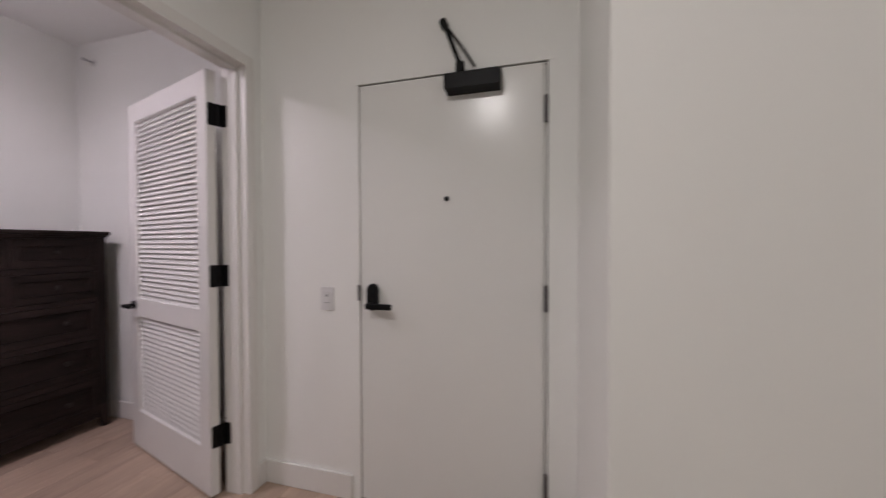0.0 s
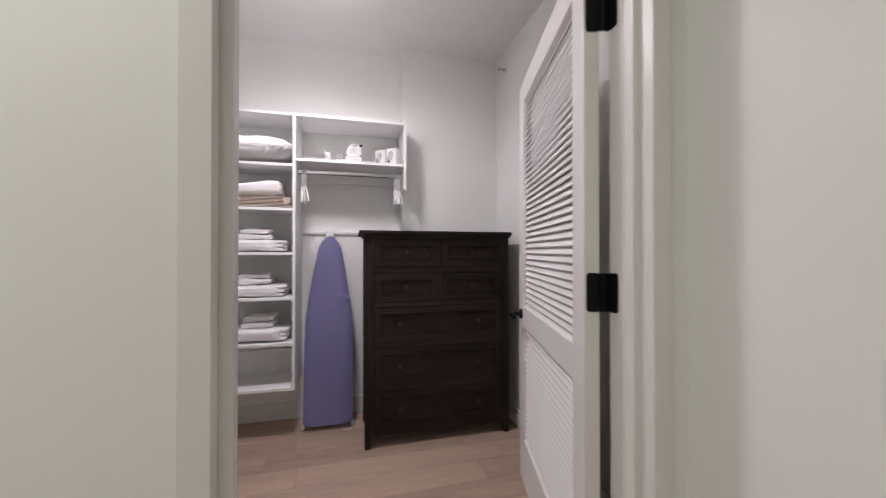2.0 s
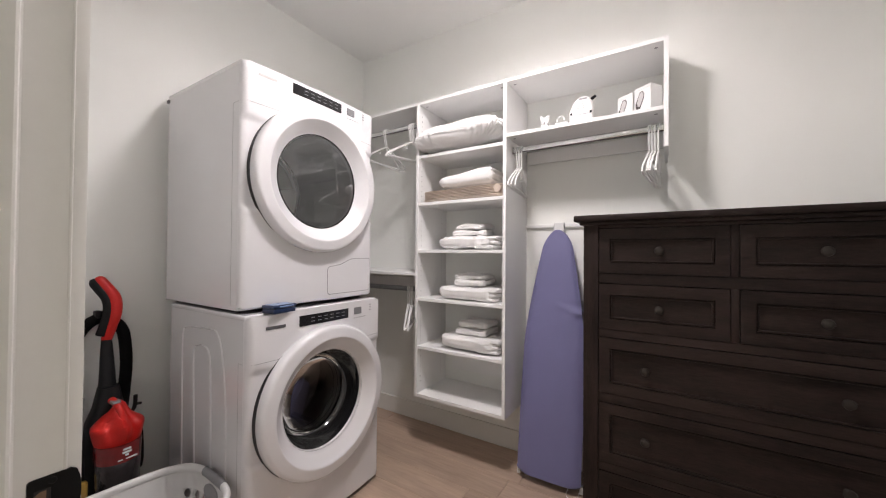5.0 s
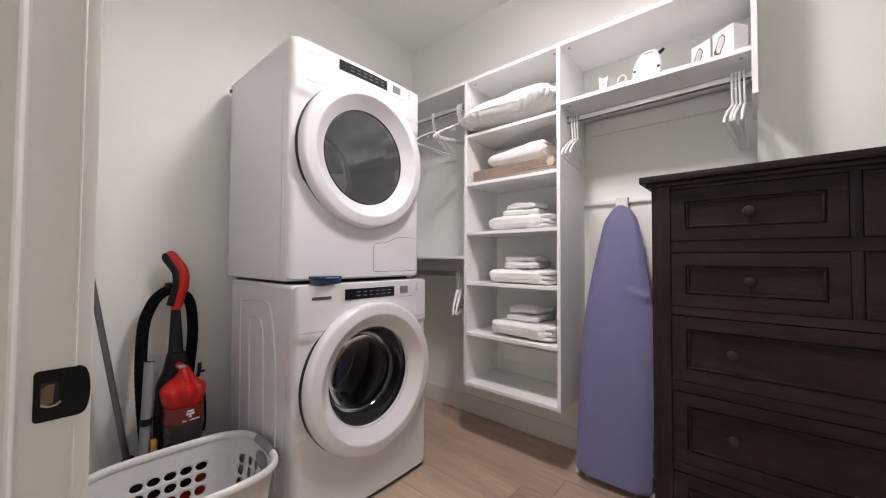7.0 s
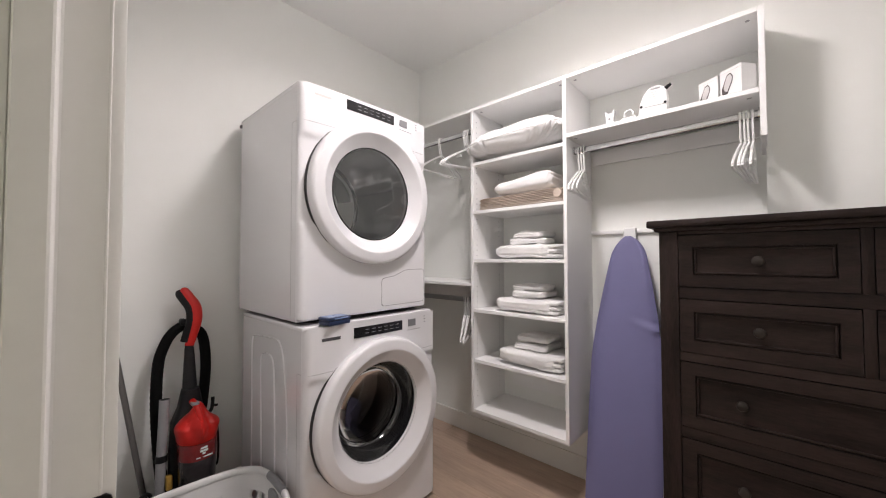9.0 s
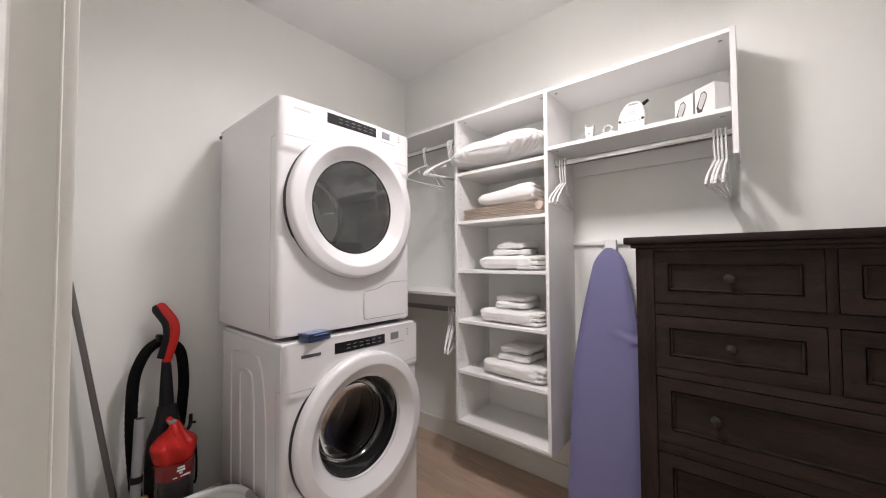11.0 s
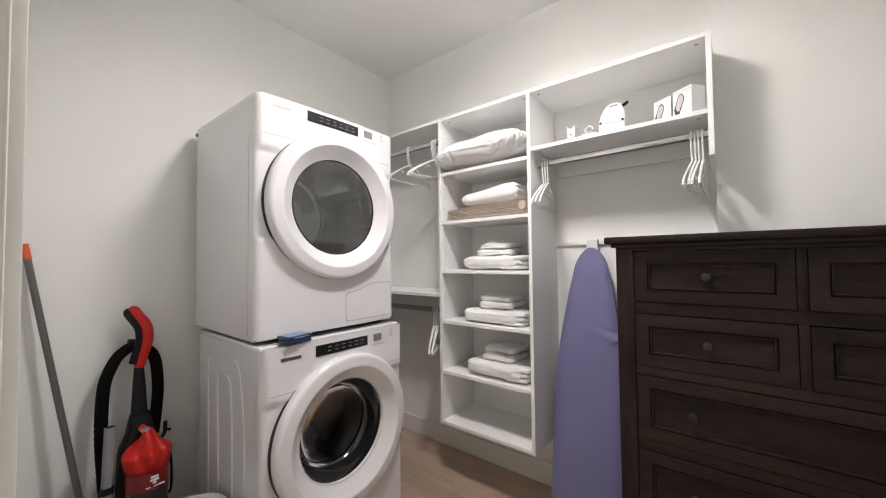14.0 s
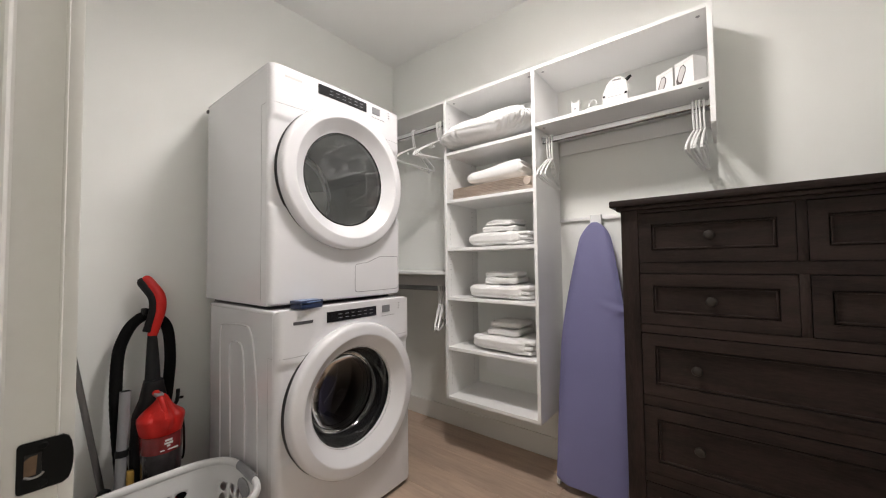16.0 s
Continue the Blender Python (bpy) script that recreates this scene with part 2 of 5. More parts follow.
def cushion(sx, sy, sz, seed=0, e1=0.7, e2=0.35, rough=0.01, nu=48, nv=20, freq=5.0):
    """A soft slab of half sizes sx, sy, sz on z = 0, puckered by noise."""
    bm = bmesh.new()
    f = lambda w, e: math.copysign(abs(w) ** e, w)
    rows = []
    for j in range(1, nv):
        ph = -math.pi / 2 + math.pi * j / nv
        row = []
        for k in range(nu):
            th = 2 * math.pi * k / nu
            p = Vector((sx * f(math.cos(ph), e1) * f(math.cos(th), e2), sy * f(math.cos(ph), e1) * f(math.sin(th), e2), sz * f(math.sin(ph), e1)))
            d = noise.noise(p * freq + Vector((seed * 3.1, seed, 0))) + 0.5 * noise.noise(p * freq * 2.7 + Vector((seed, 0, 5)))
            row.append(bm.verts.new(p + Vector((p.x / sx, p.y / sy, p.z / sz)) * rough * d))
        rows.append(row)
    lo, hi = bm.verts.new((0, 0, -sz)), bm.verts.new((0, 0, sz))
    for a, b in zip(rows, rows[1:]):
        for k in range(nu):
            bm.faces.new((a[k], a[(k + 1) % nu], b[(k + 1) % nu], b[k]))
    for k in range(nu):
        bm.faces.new((lo, rows[0][(k + 1) % nu], rows[0][k]))
        bm.faces.new((hi, rows[-1][k], rows[-1][(k + 1) % nu]))
    low = min(v.co.z for v in bm.verts)
    bmesh.ops.translate(bm, verts=bm.verts, vec=(0, 0, -low))
    return bm


def mesh_of(name, bm, material, smooth=True):
    bmesh.ops.recalc_face_normals(bm, faces=bm.faces)
    me = bpy.data.meshes.new(name)
    bm.to_mesh(me)
    bm.free()
    me.materials.append(material)
    if smooth:
        me.polygons.foreach_set("use_smooth", [True] * len(me.polygons))
        me.set_sharp_from_angle(angle=radians(38))
        # broad flat faces keep their own normal beside a rounded edge
        for p in me.polygons:
            vs = [me.vertices[i].co for i in p.vertices]
            if p.area / max((a - b).length for a, b in zip(vs, vs[1:] + vs[:1])) > 0.026:
                p.use_smooth = False
    return me


def part(name, bm, material, parent, label="", at=None):
    """Links a bmesh, or a ready mesh, as one mesh object under a thing or a part."""
    me = bm if isinstance(bm, bpy.types.Mesh) else mesh_of(name, bm, material)
    ob = new(name, me)
    ob.parent = parent
    if at is not None:
        ob.matrix_basis = at
    if label:
        ob["label"] = label
    return ob


def thing(name, m, label, category, group="", kind=""):
    ob = new(name)
    ob.empty_display_size = 0.05
    ob.matrix_basis = m
    return tagged(ob, label, category, group, kind)


def solid(name, bm, material, label, category, group="", kind="", m=None):
    """A thing that is one mesh."""
    ob = new(name, mesh_of(name, bm, material))
    if m is not None:
        ob.matrix_basis = m
    return tagged(ob, label, category, group, kind)


def structure(name, bm, material, label, category):
    return solid(name, bm, material, label, category, kind="structure")


# ---- the setting ----
BACK, LEFT, RIGHT, CEILZ = -3.047, -1.142, 1.825, 2.843
BUMP, BUMPY = -2.905, 1.036
HALLF, CLOF = -0.895, -1.017          # faces of the wall between hall and closet
J0, J1, JH = 0.405, 1.405, 2.220      # closet opening
ENTRY = 1.525                         # face of the entry wall
E0, E1, EH = -0.305, 0.597, 2.092     # entry door leaf
SIDEX, SIDEY = 0.725, 0.775           # corner of the entry recess

wall_back = structure("wall_back", made((BACK - 0.12, BACK, LEFT - 0.12, BUMPY, 0, CEILZ), (BACK - 0.12, BUMP, BUMPY, RIGHT + 0.12, 0, CEILZ)), PAINT, "smooth off-white painted closet wall with a shallow chase", "wall")
structure("wall_left", made((BACK, HALLF, LEFT - 0.12, LEFT, 0, CEILZ)), PAINT, "smooth off-white painted wall behind the laundry machines", "wall")
structure("wall_right", made((BUMP, CLOF, RIGHT, RIGHT + 0.12, 0, CEILZ)), PAINT, "smooth off-white painted closet wall behind the open door", "wall")
structure("wall_door", made((CLOF, HALLF, LEFT, J0 - 0.03, 0, CEILZ), (CLOF, HALLF, J1 + 0.03, RIGHT + 0.12, 0, CEILZ), (CLOF, HALLF, J0 - 0.03, J1 + 0.03, JH + 0.03, CEILZ), (CLOF, HALLF, -3.0, LEFT - 0.12, 0, CEILZ)), PAINT, "off-white painted partition with the closet doorway in it", "wall")
structure("wall_entry", made((HALLF, E0 - 0.012, ENTRY, ENTRY + 0.14, 0, CEILZ), (E1 + 0.012, SIDEX + 0.12, ENTRY, ENTRY + 0.14, 0, CEILZ), (E0 - 0.012, E1 + 0.012, ENTRY, ENTRY + 0.14, EH + 0.012, CEILZ)), PAINT, "off-white painted wall with the entry door in it", "wall")
structure("wall_hall_side", made((SIDEX, SIDEX + 0.12, SIDEY + 0.12, ENTRY, 0, CEILZ), (SIDEX, 4.2, SIDEY, SIDEY + 0.12, 0, CEILZ)), PAINT, "off-white painted hall wall with an outside corner", "wall")
structure("wall_hall_far", made((4.2, 4.32, -3.0, SIDEY + 0.12, 0, CEILZ), (HALLF, 4.32, -3.12, -3.0, 0, CEILZ)), PAINT, "plain off-white walls closing the hall", "wall")
structure("wall_outer", made((-0.9, 1.0, 1.9, 1.96, 0, CEILZ)), PAINT, "plain wall of the corridor behind the entry door", "wall")
structure("ceiling", made((BACK - 0.12, CLOF, LEFT - 0.12, RIGHT + 0.12, CEILZ, CEILZ + 0.1), (CLOF, 4.32, -3.12, 2.0, CEILZ, CEILZ + 0.1)), CEIL, "flat matt white painted ceiling", "ceiling")

floor = structure("floor", made((BACK - 0.12, 4.32, -3.12, 2.0, -0.06, -0.006)), JOINT, "wood-look plank floor in warm greyed oak", "floor")


def base_run(bm, x0, y0, x1, y1, nx, ny, h=0.125, t=0.014):
    """Baseboard along a wall from one end to the other; (nx, ny) points into the room."""
    xs, ys = sorted((x0, x1)), sorted((y0, y1))
    if nx:
        xs = sorted((x0, x0 + nx * t))
    else:
        ys = sorted((y0, y0 + ny * t))
    box(bm, xs[0], xs[1], ys[0], ys[1], 0.0, h, bevel=0.004)


bm = bmesh.new()
base_run(bm, BACK, LEFT + 0.016, BACK, BUMPY - 0.002, 1, 0)
base_run(bm, BUMP, BUMPY, BUMP, RIGHT, 1, 0)
base_run(bm, BACK, LEFT, CLOF, LEFT, 0, 1)
base_run(bm, BUMP + 0.016, RIGHT, CLOF - 0.016, RIGHT, 0, -1)
base_run(bm, CLOF, LEFT + 0.016, CLOF, J0 - 0.06, -1, 0)
structure("baseboard_closet", bm, TRIM, "square white painted baseboard round the closet", "baseboard")
bm = bmesh.new()
base_run(bm, HALLF, -3.0, HALLF, J0 - 0.06, 1, 0)
base_run(bm, HALLF, J1 + 0.06, HALLF, ENTRY, 1, 0)
base_run(bm, HALLF + 0.016, ENTRY, E0 - 0.05, ENTRY, 0, -1)
base_run(bm, SIDEX, SIDEY - 0.014, SIDEX, ENTRY, -1, 0)
base_run(bm, SIDEX + 0.002, SIDEY, 4.2, SIDEY, 0, -1)
structure("baseboard_hall", bm, TRIM, "square white painted baseboard along the hall", "baseboard")

# metal frame of the closet doorway: face, rabbet, stop, rabbet, face
FX0, FX1 = -1.027, -0.884
prof = [(FX1, -0.055), (FX1, 0.0), (FX1 - 0.046, 0.0), (FX1 - 0.050, 0.025), (FX0 + 0.056, 0.012), (FX0 + 0.052, 0.0), (FX0, 0.0), (FX0, -0.050), (CLOF - 0.001, -0.050), (CLOF - 0.001, -0.028), (HALLF + 0.001, -0.028), (HALLF + 0.001, -0.055)]
closet_frame = thing("door_frame_closet", pose(0, 0, 0), "white painted steel door frame with double rabbet", "door frame", kind="structure")
FXL = -1.0210                         # closet-side face of the latch jamb
latch = [(FX1, -0.055), (FX1, -0.001), (FX1 - 0.001, 0.0), (-0.9205, 0.0), (-0.9215, -0.002), (-0.9225, -0.002), (-0.9235, 0.0242), (-0.9250, 0.0260), (-0.9540, 0.0260), (-0.9568, 0.0250), (-0.9582, 0.0225), (-0.9590, 0.0060), (-0.9604, 0.0015), (-0.9630, 0.0),
         (-1.0035, 0.0), (-1.0050, 0.0008), (-1.0064, 0.0006), (-1.0072, -0.0006), (-1.0076, -0.0030), (-1.0196, -0.0034), (-1.0208, -0.0042), (FXL, -0.0058), (FXL, -0.050), (CLOF - 0.001, -0.050), (CLOF - 0.001, -0.028), (HALLF + 0.001, -0.028), (HALLF + 0.001, -0.055)]
bm = prism(bmesh.new(), [(a, J0 + b) for a, b in latch], 0.0, JH, "z")
part("jamb", bm, TRIM, closet_frame)
prof_h = [(a, (min(b, 0.016)) + (0.014 if a < FX0 + 0.055 and -0.01 < b < 0.01 else 0.0)) for a, b in prof]  # hinge side packed out
bm = prism(bmesh.new(), [(a, J1 - b) for a, b in prof_h], 0.0, JH, "z")
part("jamb", bm, TRIM, closet_frame)
bm = bmesh.new()
v0, v1 = ([bm.verts.new((a, y, JH - min(b, 0.016))) for a, b in prof] for y in (J0 - 0.05, J1 + 0.05))
bm.faces.new(v0), bm.faces.new(v1[::-1])
for k in range(len(prof)):
    bm.faces.new((v0[k], v0[(k + 1) % len(prof)], v1[(k + 1) % len(prof)], v1[k]))
part("head", bm, TRIM, closet_frame)

# entry door in its flush frame
entry_frame = thing("door_frame_entry", pose(0, 0, 0), "white painted steel frame of the entry door", "door frame", kind="structure")
fo = 0.045
part("jamb", made((E0 - fo, E0 - 0.004, ENTRY - 0.0015, ENTRY + 0.12, 0, EH + 0.004), bevel=0.001), PAINT, entry_frame)
part("jamb", made((E1 + 0.004, E1 + fo, ENTRY - 0.0015, ENTRY + 0.12, 0, EH + 0.004), bevel=0.001), PAINT, entry_frame)
part("head", made((E0 - fo, E1 + fo, ENTRY - 0.0015, ENTRY + 0.12, EH + 0.006, EH + fo), bevel=0.001), PAINT, entry_frame)

# dark strips behind the leaf's gaps, drawing the shade there
part("gap_shade_strip", made((E0 - 0.006, E0 - 0.0005, ENTRY + 0.012, ENTRY + 0.045, 0, EH + 0.006), (E0 - 0.006, E1 + 0.006, ENTRY + 0.012, ENTRY + 0.045, EH + 0.0005, EH + 0.008), (E1 + 0.0005, E1 + 0.006, ENTRY + 0.012, ENTRY + 0.045, 0, EH)), GASKET, entry_frame, "dark strip standing in for shade in the door gap")

# ---- the entry door ----
door1 = thing("door_entry", pose(0, ENTRY, 0), "closed flush white painted entry door", "door", kind="structure")
leaf = part("leaf", made((E0, E1 - 0.014, 0.004, 0.048, 0.012, EH), bevel=0.002), DOORW, door1)
part("edge_strip", made((E1 - 0.011, E1, 0.007, 0.046, 0.012, EH), bevel=0.002), DOORW, door1)
for z in (1.885, 1.065, 0.235):
    bm = bmesh.new()
    cyl(bm, (E1 - 0.005, -0.010, z - 0.057), (E1 - 0.005, -0.010, z + 0.057), 0.008, seg=14)
    box(bm, E1 - 0.013, E1 + 0.006, -0.0085, -0.0015, z - 0.057, z + 0.057, bevel=0.002)
    part("hinge", bm, DULL, door1, "satin steel butt hinge")
part("strike", made((E0 - 0.012, E0 - 0.001, -0.010, 0.0, 1.02, 1.10), bevel=0.002), DULL, door1, "satin steel strike plate")
LX = -0.232
lock = part("lock", prism(bmesh.new(), rounded(LX - 0.027, LX + 0.027, 0.975, 1.108, 0.0268, 8), -0.026, 0.004, "y", bevel=0.006), BLACK, door1, "matt black keyless lock escutcheon")
bm = bmesh.new()
cyl(bm, (LX, -0.02, 1.003), (LX, -0.058, 1.003), 0.016)
bm2 = prism(bm, rounded(LX - 0.017, LX + 0.118, -0.066, -0.048, 0.004, 3), 0.989, 1.016, "z", bevel=0.003)
part("lever", bm2, BLACK, lock)
bm = lathe(bmesh.new(), [(0.0, 0.006), (0.006, 0.006), (0.006, 0.008), (0.011, 0.008), (0.012, 0.0)], pose(0.145, 0.004, 1.516, 90), seg=24)
part("peephole", bm, BLACK, door1, "small dark peephole")
closer = part("closer", prism(bmesh.new(), [(0.0, 1.990), (-0.072, 1.996), (-0.072, 2.062), (0.0, 2.092)], 0.152, 0.402, "x", bevel=0.004), BLACK, door1, "matt black overhead door closer")
bm = bmesh.new()
cyl(bm, (0.222, -0.045, 2.07), (0.222, -0.045, 2.115), 0.020)
tube(bm, [(0.222, -0.045, 2.108), (0.190, -0.035, 2.19), (0.150, -0.028, 2.300)], 0.010, 8, flat=0.6)
tube(bm, [(0.285, -0.03, 2.098), (0.230, -0.03, 2.19), (0.150, -0.020, 2.305)], 0.010, 8, flat=0.6)
cyl(bm, (0.142, -0.040, 2.312), (0.142, 0.002, 2.312), 0.018)
cyl(bm, (0.150, -0.035, 2.296), (0.150, -0.010, 2.296), 0.014)
part("closer_arm", bm, BLACK, closer)

# wall switch by the entry door
sw = thing("light_switch", pose(-0.495, ENTRY, 1.022), "white wall switch plate with sensor eye beside the entry door", "switch")
part("plate", prism(bmesh.new(), rounded(-0.037, 0.037, -0.060, 0.060, 0.004, 3), -0.006, 0.0, "y", bevel=0.002), PLASTW, sw)
part("rocker", made((-0.0165, 0.0165, -0.0095, -0.004, -0.034, 0.034), bevel=0.002), PLASTW, sw)
part("sensor", lathe(bmesh.new(), [(0.0, 0.003), (0.006, 0.002), (0.0065, 0.0)], pose(0.0, -0.0095, 0.018, 90), seg=16), GREYP, sw)
part("button", made((-0.013, 0.013, -0.0108, -0.009, -0.020, -0.0175)), GREYP, sw)

# ---- the louvered closet door, standing open ----
door2 = thing("door_louvered", pose(-1.027, 1.370, 0, 0, 0, 164.5), "white painted louvered wooden door standing open", "door", kind="structure")
DY0, DY1, U0, U1, L0, L1 = 0.009, 0.054, 0.008, 0.990, 0.109, 0.886
ZS = ((0.012, 0.250), (0.852, 0.966), (2.075, 2.190))
part("stile", made((U0, L0, DY0, DY1, 0.012, 2.190), bevel=0.002), LOUVER, door2)
part("stile", made((L1, U1, DY0, DY1, 0.012, 2.190), bevel=0.002), LOUVER, door2)
for a, b in ZS:
    part("rail", made((L0 - 0.001, L1 + 0.001, DY0 + 0.0004, DY1 - 0.0004, a, b), bevel=0.002), LOUVER, door2)
slat = mesh_of("slat", made((L0 - 0.004, L1 + 0.004, -0.0235, 0.0235, -0.0034, 0.0034), bevel=0.002, seg=1), LOUVER)
for lo, hi, n in ((0.966, 2.075, 38), (0.250, 0.852, 21)):
    step = (hi - lo) / n
    for k in range(n):
        part("slat", slat, LOUVER, door2, at=pose(0, (DY0 + DY1) / 2 - 0.002, lo + (k + 0.5) * step, -60))
for z in (1.968, 1.143, 0.314):
    bm = bmesh.new()
    prism(bm, rounded(DY0 + 0.001, DY1 - 0.006, z - 0.057, z + 0.057, 0.010, 4), U0 - 0.003, U0 + 0.001, "x")
    cyl(bm, (0.0, 0.0, z - 0.055), (0.0, 0.0, z + 0.055), 0.0075, seg=14)
    box(bm, -0.001, U0, -0.002, DY0 + 0.004, z - 0.055, z + 0.055)
    part("hinge", bm, BLACK, door2, "matt black butt hinge with rounded leaves")
# a lever on each face of the far stile
for s in (1, -1):
    y = DY1 if s > 0 else DY0
    bm = bmesh.new()
    lathe(bm, [(0, 0.012), (0.024, 0.012), (0.027, 0.008), (0.027, 0)], pose(0.928, y, 0.921, -90 * s), seg=32)
    cyl(bm, (0.928, y, 0.921), (0.928, y + s * 0.058, 0.921), 0.009)
    prism(bm, rounded(0.815, 0.940, y + s * 0.060 - 0.007, y + s * 0.060 + 0.007, 0.006, 3), 0.911, 0.931, "z", bevel=0.003)
    part("lever", bm, BLACK, door2, "matt black door lever")
part("latch", made((U1 - 0.001, U1 + 0.002, DY0 + 0.010, DY1 - 0.010, 0.886, 0.956), (U1, U1 + 0.010, 0.026, 0.038, 0.911, 0.931), bevel=0.001), BLACK, door2, "black latch plate")
# jamb leaves of the hinges and the strike belong to the frame
for z in (1.968, 1.143, 0.314):
    bm = prism(bmesh.new(), rounded(FX0 - 0.002, FX0 + 0.034, z - 0.057, z + 0.057, 0.010, 4), J1 - 0.0165, J1 - 0.013, "y")
    for dz in (-0.038, 0.038):
        lathe(bm, [(0, 0.001), (0.004, 0.0008), (0.0045, 0)], pose(FX0 + 0.022, J1 - 0.0165, z + dz, 90), seg=10)
    box(bm, FX0 - 0.006, FX0 + 0.002, 1.372, J1 - 0.012, z - 0.055, z + 0.055)
    part("hinge_leaf", bm, BLACK, closet_frame, "matt black hinge leaf screwed to the jamb")
SZ, SX = 0.935, -1.0142
bm = bmesh.new()
lo, hi = J0 - 0.001, J0 + 0.0022
for q in ((0.003, 0.0212, -0.029, 0.029), (0.0210, 0.0354, 0.015, 0.029), (0.0210, 0.0354, -0.029, -0.012)):
    box(bm, SX + q[0], SX + q[1], lo, hi, SZ + q[2], SZ + q[3])
edge = [(0.0352, -0.029)] + [(0.0365 + 0.0045 * math.sin(radians(a)), -0.0245 - 0.0045 * math.cos(radians(a))) for a in range(0, 91, 18)]
prism(bm, [(SX + a, SZ + b) for a, b in edge] + [(SX + a, SZ - b) for a, b in edge[::-1]], lo, hi, "y")
lip = [(0.0035, -0.029), (-0.0015, -0.0255), (-0.0040, -0.018), (-0.0052, -0.009), (-0.0056, 0.0)]
prism(bm, [(SX + a, SZ + b) for a, b in lip] + [(SX + a, SZ - b) for a, b in lip[-2::-1]], lo, hi, "y")
for dz in (-0.022, 0.022):
    lathe(bm, [(0, 0.0012), (0.0035, 0.0008), (0.0042, 0)], pose(SX + 0.020, hi, SZ + dz, -90), seg=12)
strike = part("strike", bm, BLACK, closet_frame, "matt black strike plate with curved lip")
part("strike_pocket", made((SX + 0.020, SX + 0.0365, J0 - 0.001, J0 + 0.0004, SZ - 0.014, SZ + 0.017)), GASKET, strike)
part("strike_wood", prism(bmesh.new(), [(SX + 0.0255, SZ - 0.010), (SX + 0.0352, SZ - 0.011), (SX + 0.0352, SZ + 0.008), (SX + 0.030, SZ + 0.012), (SX + 0.0245, SZ + 0.012)], J0, J0 + 0.0008, "y"), BROWN, strike, "raw wood seen through the strike opening")
part("strike_tab", tube(bmesh.new(), smooth_line([(SX + 0.0350, J0 + 0.0022, SZ - 0.0095), (SX + 0.0290, J0 + 0.003, SZ - 0.0125), (SX + 0.0225, J0 + 0.003, SZ - 0.0115), (SX + 0.0195, J0 + 0.003, SZ - 0.0085)], 5), 0.0012, 6), STEEL, strike)


# ---- laundry machines ----
W, RX = 0.368, 0.003
def ease(a, lo, hi):
    t = min(1.0, max(0.0, (a - lo) / (hi - lo)))
    return t * t * (3 - 2 * t)


def fascia(bm, z0, z1, cz, rad, front, back, n=256, sag=0.014):
    """Front of a machine: a bowed panel with round upright corners, a round opening and dished flanks beside the door."""
    c = 0.024

    def y_at(x, z=None):
        a = abs(x)
        bow = sag * (a / W) ** 2
        if z is not None:
            bow += 0.012 * ease(a, 0.20, 0.345) * ease(z - cz, -0.172, -0.150) * (1 - ease(z - cz, 0.196, 0.222))
        if a > W - c:
            t = (a - (W - c)) / c
            bow += (front - bow - back) * (1 - math.sqrt(max(0.0, 1 - t * t)))
        return front - bow

    rings = []
    steps = [k / 26 * 0.88 for k in range(26)] + [0.88 + 0.12 * k / 10 for k in range(11)]
    for k in range(n):
        th = 2 * math.pi * k / n + math.pi / n
        dx, dz = math.cos(th), math.sin(th)
        lim = min((W - math.copysign(RX, dx)) / abs(dx) if abs(dx) > 1e-6 else 9, (z1 - cz) / dz if dz > 1e-6 else 9, (z0 - cz) / dz if dz < -1e-6 else 9)
        line = []
        for t in steps:
            d = rad + (lim - rad) * t
            line.append(bm.verts.new((RX + dx * d, y_at(RX + dx * d, cz + dz * d), cz + dz * d)))
        rings.append(line)
    for k in range(n):
        a, b = rings[k], rings[(k + 1) % n]
        for j in range(len(a) - 1):
            bm.faces.new((a[j], b[j], b[j + 1], a[j + 1]))
    # collar of the opening
    inner = [bm.verts.new((r[0].co.x, r[0].co.y - 0.06, r[0].co.z)) for r in rings]
    for k in range(n):
        bm.faces.new((rings[k][0], rings[(k + 1) % n][0], inner[(k + 1) % n], inner[k]))
    return y_at


